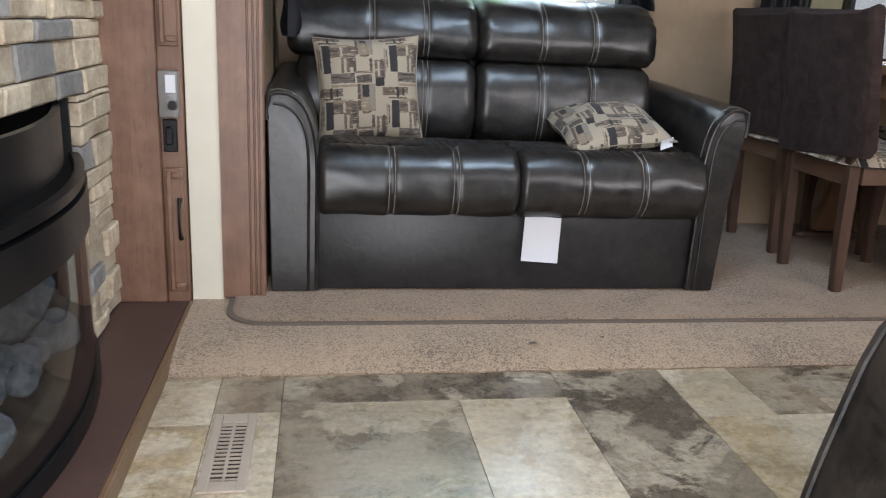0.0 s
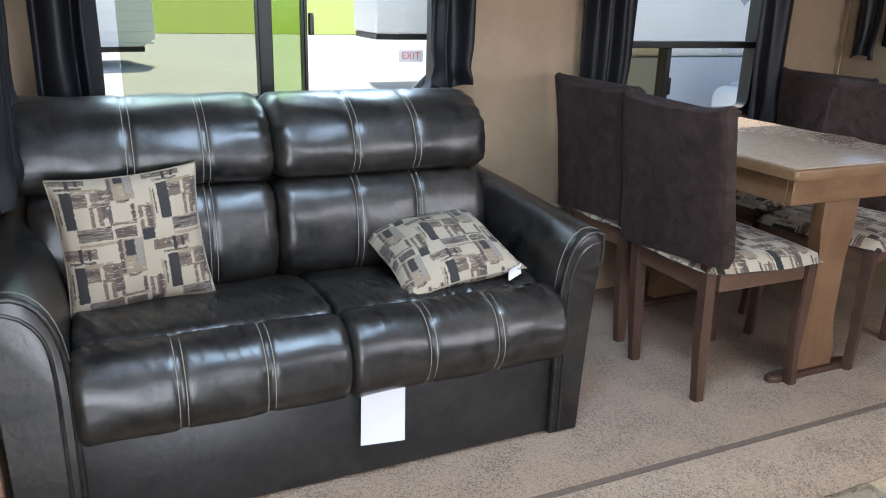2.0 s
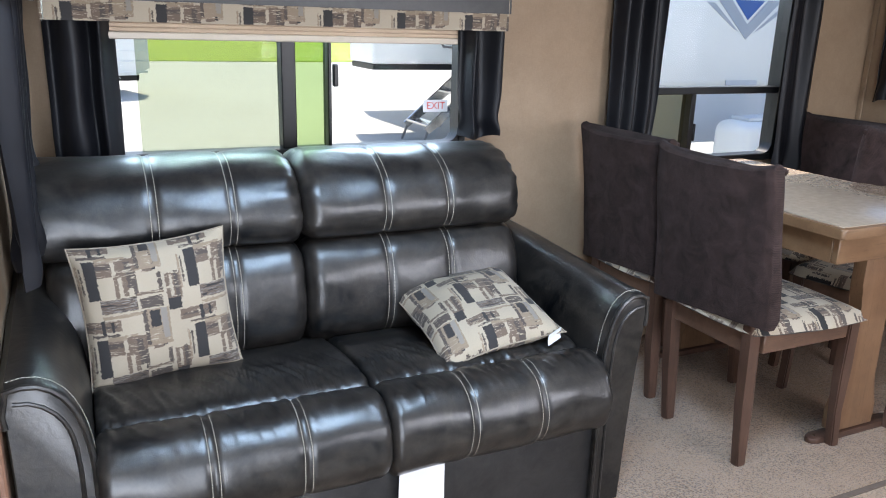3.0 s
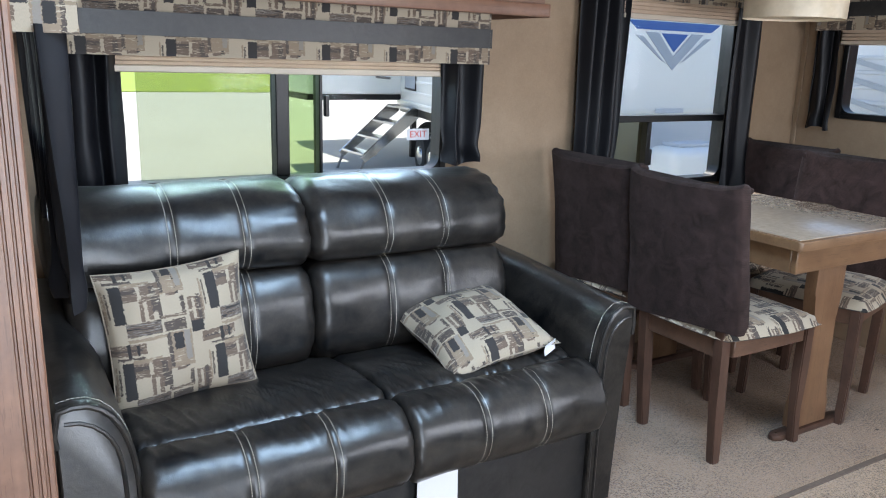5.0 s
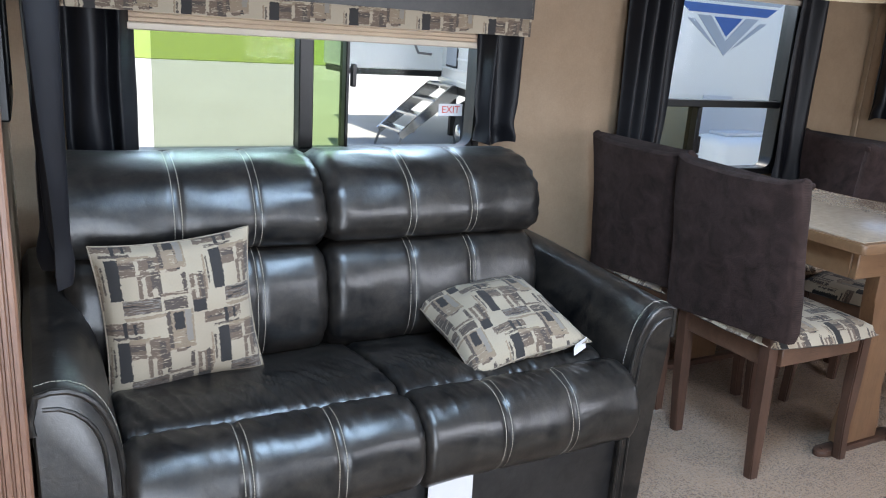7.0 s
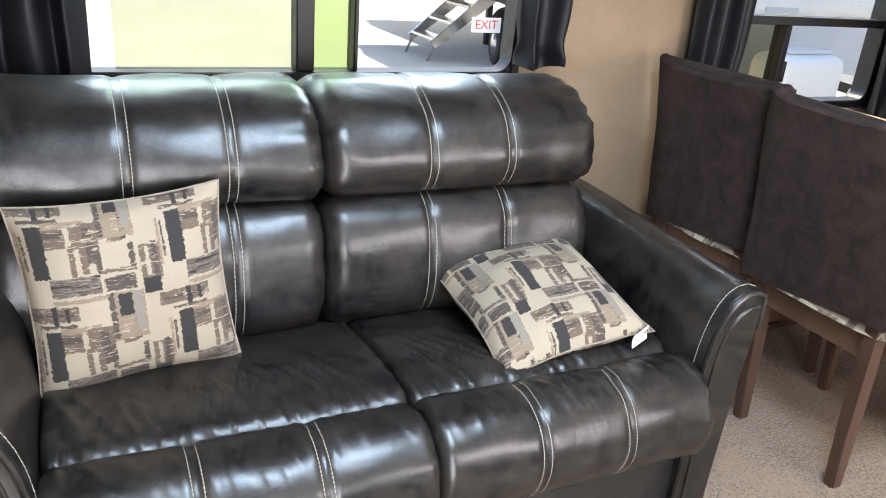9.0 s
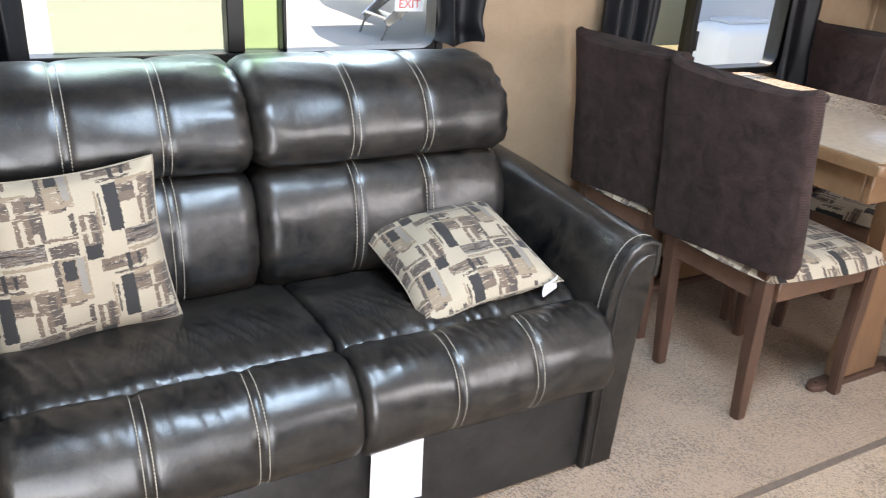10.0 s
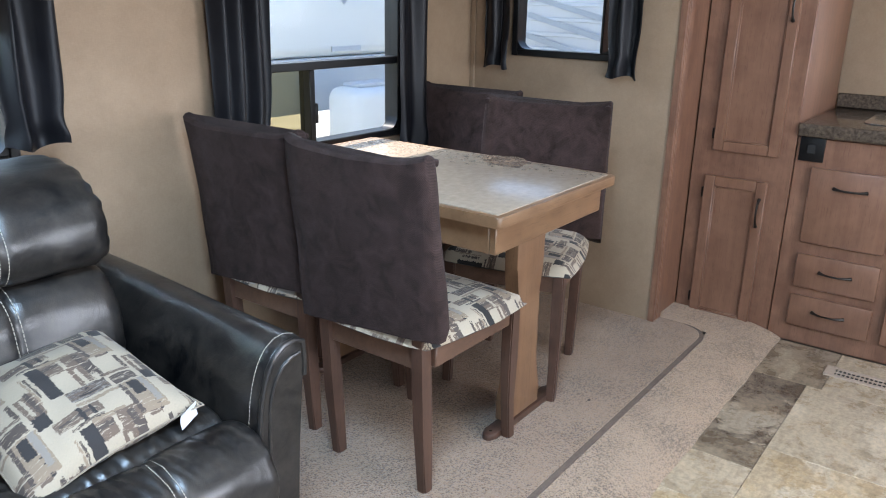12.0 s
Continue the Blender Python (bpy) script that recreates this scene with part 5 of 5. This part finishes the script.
sw = thing("rocker_switch", (-0.865, 2.64, 0.43), "black rocker switch plate on the cabinet", "switch")
part("plate", boxed(-0.884, -0.846, 2.650, 2.6595, 0.430, 0.520, bevel=0.003), M_BLACK, sw)
part("rocker", boxed(-0.876, -0.856, 2.640, 2.650, 0.450, 0.500, bevel=0.004), M_BLACK, sw)

fire = thing("electric_fireplace", (-1.08, 1.85, -0.012), "black bow-front electric fireplace with ceramic embers", "fireplace")
FY0, FY1 = 1.34, 2.36
part("firebox", boxed(-1.34, -1.30, FY0 + 0.01, FY1 - 0.01, 0.0, 0.60), M_DARK, fire)
for y in (FY0 + 0.004, FY1 - 0.012):
    part("cheek", boxed(-1.30, -1.035, y, y + 0.008, 0.0, 0.60), M_DARK, fire)
def bow(y, r=0.115):
    return -1.035 + r * max(0.0, math.sin(math.pi * (y - FY0) / (FY1 - FY0))) ** 0.8
def bowf(z0, z1, out=0.0):
    return lambda u, v: (bow(FY0 + 0.01 + u * (FY1 - FY0 - 0.02)) + out, FY0 + 0.01 + u * (FY1 - FY0 - 0.02), z0 + v * (z1 - z0))
pane = part("glass_front", sheet(bowf(0.03, 0.44), 32, 4, 0.004), M_GLASSF, fire)
pane.visible_shadow = False
part("upper_trim", sheet(bowf(0.36, 0.445, 0.010), 32, 3, 0.02), M_BLACK, fire)
part("louvre", sheet(bowf(0.455, 0.475, 0.006), 32, 3, 0.02), M_BLACK, fire)
part("louvre", sheet(bowf(0.485, 0.598, -0.035), 32, 3, 0.015), M_BLACK, fire)
part("lower_trim", sheet(bowf(-0.010, 0.030, 0.008), 32, 3, 0.02), M_BLACK, fire)
rng = random.Random(5)
bm = bmesh.new()
for i in range(60):
    y = rng.uniform(FY0 + 0.1, FY1 - 0.06)
    x = rng.uniform(-1.24, bow(y) - 0.06)
    s = rng.uniform(0.02, 0.05)
    vs = bmesh.ops.create_icosphere(bm, subdivisions=2, radius=s)["verts"]
    for v in vs:
        v.co *= 1 + 0.3 * noise.noise(v.co * 30 + Vector((i, 0, 0)))
        v.co += Vector((x, y, 0.03 + 0.10 * (1 - abs(y - 1.85) / 0.6) * rng.uniform(0.9, 1.0)))
part("ember_bed", bm, M_LOG, fire)
for k, (a, b) in enumerate((((-1.16, 1.55, 0.12), (-1.10, 2.22, 0.18)), ((-1.20, 1.5, 0.16), (-1.18, 2.1, 0.28)))):
    pts = [Vector(a).lerp(Vector(b), i / 8) + Vector((0, 0, 0.02 * math.sin(i * 1.7 + k))) for i in range(9)]
    part("log", tube(bmesh.new(), pts, lambda t: 0.045 + 0.008 * math.sin(t * 9), 10), M_LOG, fire)

# ---- recliner by the doorway ----
rec = thing("recliner", (0.75, 1.05, LOW), "black leather recliner with welted arm", "armchair")
bm = bmesh.new()
outl = spline([(0.62, LOW, 0), (0.62, 0.30, 0), (0.61, 0.44, 0), (0.55, 0.52, 0), (0.45, 0.53, 0), (0.40, 0.48, 0), (0.37, 0.38, 0), (0.335, 0.20, 0), (0.315, LOW, 0)], 30)
rows = []
for y, k in ((1.40, 0.96), (1.39, 0.99), (1.36, 1.0), (1.1, 1.0), (0.72, 1.0), (0.70, 0.96)):
    rows.append([bm.verts.new(((p.x - 0.47) * k + 0.47, y, max(LOW, (p.y - 0.2) * k + 0.2))) for p in outl])
for r0, r1 in zip(rows, rows[1:]):
    for k in range(len(outl) - 1):
        bm.faces.new((r0[k], r0[k + 1], r1[k + 1], r1[k]))
    bm.faces.new((r0[-1], r0[0], r1[0], r1[-1]))
bm.faces.new(rows[0])
bm.faces.new(rows[-1][::-1])
ar = part("arm", bm, M_LEATHER, rec)
part("piping", tube(bmesh.new(), [((p.x - 0.47) * 0.985 + 0.47, 1.397, max(LOW + 0.004, (p.y - 0.2) * 0.985 + 0.2)) for p in outl], 0.006, 8), M_LEATHER, ar)
part("seat", boxed(0.63, 1.15, 0.75, 1.42, 0.10, 0.42, bevel=0.05, segments=4), M_LEATHER, rec)
part("footrest", boxed(0.63, 1.15, 1.42, 1.46, LOW + 0.02, 0.36, bevel=0.02, segments=3), M_LEATHER, rec)
part("backrest", boxed(0.36, 1.42, 0.44, 0.70, LOW, 0.98, bevel=0.07, segments=4), M_LEATHER, rec)
part("arm", boxed(1.16, 1.44, 0.72, 1.40, LOW, 0.53, bevel=0.06, segments=4), M_LEATHER, rec)

rec.location = rec.location + Vector((-0.172, -0.18, 0.0))

# ---- outside ----
GROUND = -0.95
single("ground", boxed(-600, 600, -600, 900, GROUND - 0.4, GROUND), M_CONCRETE, "pale sunlit concrete lot outside", "ground", "structure", smooth=False)
bm = bmesh.new()
box(bm, -600, 600, 43, 900, GROUND - 0.02, GROUND + 0.03)
single("lawn", bm, M_GRASS, "bright mown grass beyond the lot", "lawn", "structure", smooth=False)


def trailer(at, turn, length, width, height, skin, ribs, label, deck=0.55):
    """A travel trailer on two axles, its near long side along local y = 0."""
    ob = new("travel_trailer")
    BASES[ob] = Vector((0, 0, 0))
    tagged(ob, label, "trailer")
    prof = [(0.0, deck), (0.0, height - 0.12), (0.12, height), (length - 0.25, height), (length, height - 0.5), (length, deck + 0.2), (length - 0.35, deck)]
    part("body", prism(bmesh.new(), prof, -width, 0, pose(0, 0, 0, 90, 0, 0), bevel=0.02), skin, ob)
    if ribs:
        for i in range(ribs):
            z = deck + 0.07 + i * (height - deck - 0.45) / ribs
            part("siding_rib", boxed(0.06, length - 0.06, -0.018, 0.0, z, z + 0.05, bevel=0.008), skin, ob)
    part("skirt", boxed(0.1, length - 0.3, 0.05, width - 0.05, deck - 0.15, deck), M_BLACK, ob)
    for i, x in enumerate((length * 0.42, length * 0.42 + 0.85)):
        wh = part("wheel", lathe(bmesh.new(), [(0.18, 0.02), (0.30, 0.0), (0.36, 0.03), (0.36, 0.19), (0.3, 0.22)], (x, 0.02, 0.36), 28, "y"), M_RUBBER, ob)
        part("rim", lathe(bmesh.new(), [(0.05, -0.02), (0.16, 0.0), (0.19, 0.03)], (x, 0.015, 0.36), 20, "y"), M_STEEL, wh)
    for x in (length * 0.18, length * 0.70):
        wn = part("window", boxed(x, x + 0.9, -0.02, -0.002, 1.55, 2.15, bevel=0.008), M_BLACK, ob)
        part("pane", boxed(x + 0.04, x + 0.86, -0.026, -0.021, 1.59, 2.11), M_GREYD, wn)
    ob.matrix_basis = pose(*at, 0, 0, turn)
    return ob


# the white trailer across from the dinette: its front end faces the window
nose = thing("white_trailer", (6.0, 7.5, GROUND), "tall white fibreglass trailer nose with a blue and grey chevron", "trailer")
part("body", boxed(3.95, 7.8, 7.5, 9.2, 0.66, 2.9, bevel=0.12, segments=4), M_WHITE, nose)


def decal(outline, m, y=7.498):
    """A flat decal on the trailer's nose, and its mirror image; half-widths and heights."""
    for k in (1, -1):
        out = [(6.02 + k * u, v) for u, v in outline][::k]
        part("decal", prism(bmesh.new(), out, -y, -(y - 0.006), pose(0, 0, 0, 90, 0, 0)), m, nose, smooth=False)


decal([(0.0, 1.189), (0.445, 1.585), (0.255, 1.583), (0.0, 1.336)], M_GREYD)
decal([(0.0, 1.385), (0.205, 1.578), (0.0, 1.578)], M_BLUE)
decal([(0.11, 1.262), (0.19, 1.30), (0.58, 1.545), (0.475, 1.54)], M_GREYD)
decal([(0.0, 1.61), (0.57, 1.61), (0.71, 1.70), (0.0, 1.70)], M_BLUE)
decal([(0.0, 1.73), (0.75, 1.73), (0.98, 1.90), (0.0, 1.90)], M_GREYD)
part("label_strip", boxed(5.82, 6.26, 7.488, 7.4985, 0.72, 0.77), M_RIBBED, nose)
part("gravel_guard", boxed(4.05, 7.7, 7.52, 9.1, 0.12, 0.66), M_RIBBED, nose)
for x in (4.6, 7.2):
    part("leg", boxed(x, x + 0.14, 7.7, 7.84, GROUND, 0.12), M_BLACK, nose)
tank = thing("propane_cover", (5.9, 7.0, GROUND), "white plastic propane tank cover on a trailer tongue", "tank cover")
part("cover", boxed(5.40, 6.25, 6.75, 7.2, -0.18, 0.42, bevel=0.12, segments=4), M_WHITE, tank)
part("hatch", boxed(5.55, 6.10, 6.85, 7.1, 0.415, 0.46, bevel=0.02, segments=2), M_RIBBED, tank)
part("frame", boxed(5.2, 6.6, 6.5, 7.45, -0.30, -0.18, bevel=0.01), M_BLACK, tank)
part("stand", boxed(5.85, 5.97, 6.95, 7.07, GROUND, -0.30, bevel=0.01), M_BLACK, tank)
jar = thing("spare_bottle", (6.35, 6.6, GROUND), "white rounded bottle cover beside the tongue", "bottle")
part("bottle", lathe(bmesh.new(), [(0.17, 0.0), (0.19, 0.1), (0.19, 0.9), (0.16, 1.06), (0.08, 1.14), (0.05, 1.16)], (6.45, 6.65, GROUND), 28), M_WHITE, jar)

trailer((7.0, 16.0, GROUND), -105, 4.6, 2.4, 3.7, M_WHITE, 10, "white ribbed trailer with its entry steps folded down", 1.22)
front = thing("trailer_front", (8.0, 16.3, GROUND), "pale fibreglass trailer end overhanging the shaded lot", "trailer")
part("body", boxed(4.85, 11.0, 15.60, 17.0, 0.47, 2.70, bevel=0.06, segments=3), M_WHITE, front)
# rear block, stepped in out of sight, added to widen the shade on the lot
part("body", boxed(6.45, 10.98, 17.0, 21.0, 0.47, 2.68, bevel=0.03), M_WHITE, front)
part("sill", boxed(4.87, 10.9, 15.63, 16.9, 0.36, 0.468, bevel=0.01), M_BLACK, front)
part("grab_handle", tube(bmesh.new(), [(6.20, 15.59, 1.15), (6.20, 15.50, 1.0), (6.28, 15.48, 0.82), (6.55, 15.48, 0.80), (6.62, 15.59, 0.80)], 0.025, 8), M_CHROME, front)
for x in (7.6, 10.2):
    part("landing_leg", boxed(x, x + 0.12, 16.4, 16.52, GROUND, 0.36, bevel=0.01), M_BLACK, front)
tyre = part("wheel", lathe(bmesh.new(), [(0.18, 0.02), (0.30, 0.0), (0.38, 0.03), (0.38, 0.19), (0.3, 0.22)], (8.2, 16.5, GROUND + 0.38), 28, "y"), M_RUBBER, front)
part("rim", lathe(bmesh.new(), [(0.05, -0.02), (0.16, 0.0), (0.19, 0.03)], (8.2, 16.49, GROUND + 0.38), 20, "y"), M_STEEL, tyre)
steps = thing("entry_steps", (6.0, 14.8, GROUND), "folding aluminium entry steps with three treads", "steps")
for y in (14.35, 15.35):
    part("stringer", prism(bmesh.new(), [(5.42, -0.62), (5.50, -0.72), (6.72, 0.16), (6.72, 0.30), (6.50, 0.30)], -(y + 0.05), -y, pose(0, 0, 0, 90, 0, 0)), M_STEEL, steps)
    part("foot", tube(bmesh.new(), [(5.50, y + 0.025, -0.66), (5.38, y + 0.025, GROUND)], 0.025, 8), M_CHROME, steps)
for i in range(4):
    x, z = 5.46 + i * 0.33, -0.60 + i * 0.28
    part("tread", boxed(x, x + 0.32, 14.40, 15.35, z, z + 0.05, bevel=0.006), M_STEEL, steps)
trailer((-9.5, 22.5, GROUND), 14, 11.5, 2.5, 3.3, M_WHITE, 8, "long white trailer parked on the lot")
trailer((24.0, 34.0, GROUND), 8, 9.0, 2.5, 3.2, M_RIBBED, 9, "grey trailer far across the lot")
side = trailer((10.4, 11.5, GROUND), -104, 12.5, 2.5, 3.3, M_RIBBED, 12, "grey ribbed trailer with slanting grey stripes")
for tint, low in ((M_GREYD, 1.35), (M_GREYD, 1.62), (M_GREYD, 1.86), (M_GREYD, 2.20)):
    stripe = [(3.2, low + 0.62), (3.3, low + 0.67), (6.4, low + 0.05), (6.3, low)]
    part("stripe", prism(bmesh.new(), stripe, 0.019, 0.03, pose(0, 0, 0, 90, 0, 0)), tint, side, smooth=False)

# ---- pieces of floor and hearth ----
rng = random.Random(21)
stone_face = thing("stone_surround", (-1.05, 1.85, -0.012), "stacked ledgestone surround in tan and grey", "fireplace surround")
part("backing", boxed(-1.10, -1.042, FY1, 2.645, -0.012, 2.09), M_GROUT, stone_face)
part("backing", boxed(-1.10, -1.042, 0.8, FY1, 0.602, 2.09), M_GROUT, stone_face)
part("backing", boxed(-1.10, -1.042, 0.8, FY0, -0.012, 0.602), M_GROUT, stone_face)


def stone(y0, y1, z0, z1):
    d = rng.uniform(0.004, 0.024)
    bm = box(bmesh.new(), -1.0415, -1.035 + d, y0 + 0.0015, y1 - 0.0015, z0 + 0.0015, z1 - 0.0015)
    es = [e for e in bm.edges if all(v.co.x > -1.04 for v in e.verts)]
    bmesh.ops.bevel(bm, geom=es, offset=0.005, segments=1, affect="EDGES")
    bmesh.ops.subdivide_edges(bm, edges=[e for e in bm.edges if e.calc_length() > 0.05], cuts=1)
    for v in bm.verts:
        if v.co.x > -1.038:
            v.co.x += 0.006 * noise.noise(v.co * 22)
            v.co.z += 0.003 * noise.noise(v.co * 16 + Vector((9, 0, 0)))
    part("stone", bm, M_BLUESTONE if rng.random() < 0.2 else M_STONE, stone_face, smooth=False)


z = -0.010
while z < 1.30:
    h = rng.choice((0.034, 0.045, 0.056, 0.072))
    spans = [(0.95, 2.642)] if z >= 0.60 else [(FY1 + 0.004, 2.642), (0.95, FY0 - 0.004)]
    if z < 0.60 < z + h:
        h = 0.604 - z
    for a, b in spans:
        y = b
        while y > a + 0.002:
            w = rng.uniform(0.09, 0.24)
            w = y - a if y - w < a + 0.05 else w
            stone(y - w, y, z, z + h)
            y -= w
    z += h

# slate-look tiles: the row along the carpet, then a mixed pattern on a 0.152 m module
floor_ob = bpy.data.objects["floor"]
UNIT = 0.152


def tile_mesh(w, h, tone):
    bm = boxed(0.0006, w - 0.0006, 0.0006, h - 0.0006, -0.006, 0.0, bevel=0.0006)
    finish(bm, False)
    me = bpy.data.meshes.new("tile")
    bm.to_mesh(me)
    bm.free()
    me.materials.append(M_TILES[tone])
    return me


def lay(me, x, y):
    t = new("tile", me)
    t.parent = floor_ob
    t.location = (x, y, LOW)


EDGE, SPLIT, END = 1.614, 2.05, 2.374
for tone, x0, x1, y0, y1 in (("light", -0.852, -0.69, 2.0, END), ("gold", -0.852, -0.69, EDGE, 2.0), ("mid", -0.69, -0.54, SPLIT, END), ("light", -0.69, -0.54, EDGE, SPLIT),
                             ("dark", -0.54, 0.15, 2.09, END), ("mid", -0.54, -0.12, EDGE, 2.09), ("light", -0.12, 0.15, EDGE, 2.09), ("dark", 0.15, 0.45, EDGE, END),
                             ("light", 0.45, 0.65, 1.975, END), ("mid", 0.65, 0.81, 1.975, END), ("gold", 0.45, 0.81, EDGE, 1.975), ("dark", 0.81, 1.07, SPLIT, END),
                             ("light", 0.81, 1.28, EDGE, SPLIT), ("dark", 1.07, 1.5, SPLIT, END), ("mid", 1.28, 1.8, EDGE, SPLIT), ("gold", 1.5, 1.8, SPLIT, END),
                             ("light", 1.8, 2.05, SPLIT, END), ("mid", 2.05, 2.2, SPLIT, END), ("gold", 1.8, 2.2, EDGE, SPLIT), ("dark", 2.2, 2.73, SPLIT, END),
                             ("light", 2.2, 2.73, EDGE, SPLIT), ("mid", 2.73, 3.1, 2.0, END), ("light", 2.73, 3.1, EDGE, 2.0)):
    lay(tile_mesh(x1 - x0, y1 - y0, tone), x0, y0)
NX, NY = 26, 9
taken = set()
shapes = {}
for j in range(NY):
    for i in range(NX):
        if (i, j) in taken:
            continue
        for w, h in rng.sample(((3, 2), (2, 2), (2, 3), (3, 3), (2, 1), (1, 2)), 6) + [(1, 1)]:
            cells = [(i + a, j + b) for a in range(w) for b in range(h)]
            if all(c not in taken and c[0] < NX and c[1] < NY for c in cells):
                break
        taken.update(cells)
        key = (w, h, rng.choice(("dark", "mid", "light", "gold")))
        if key not in shapes:
            shapes[key] = tile_mesh(w * UNIT, h * UNIT, key[2])
        lay(shapes[key], -0.852 + i * UNIT, 0.246 + j * UNIT)
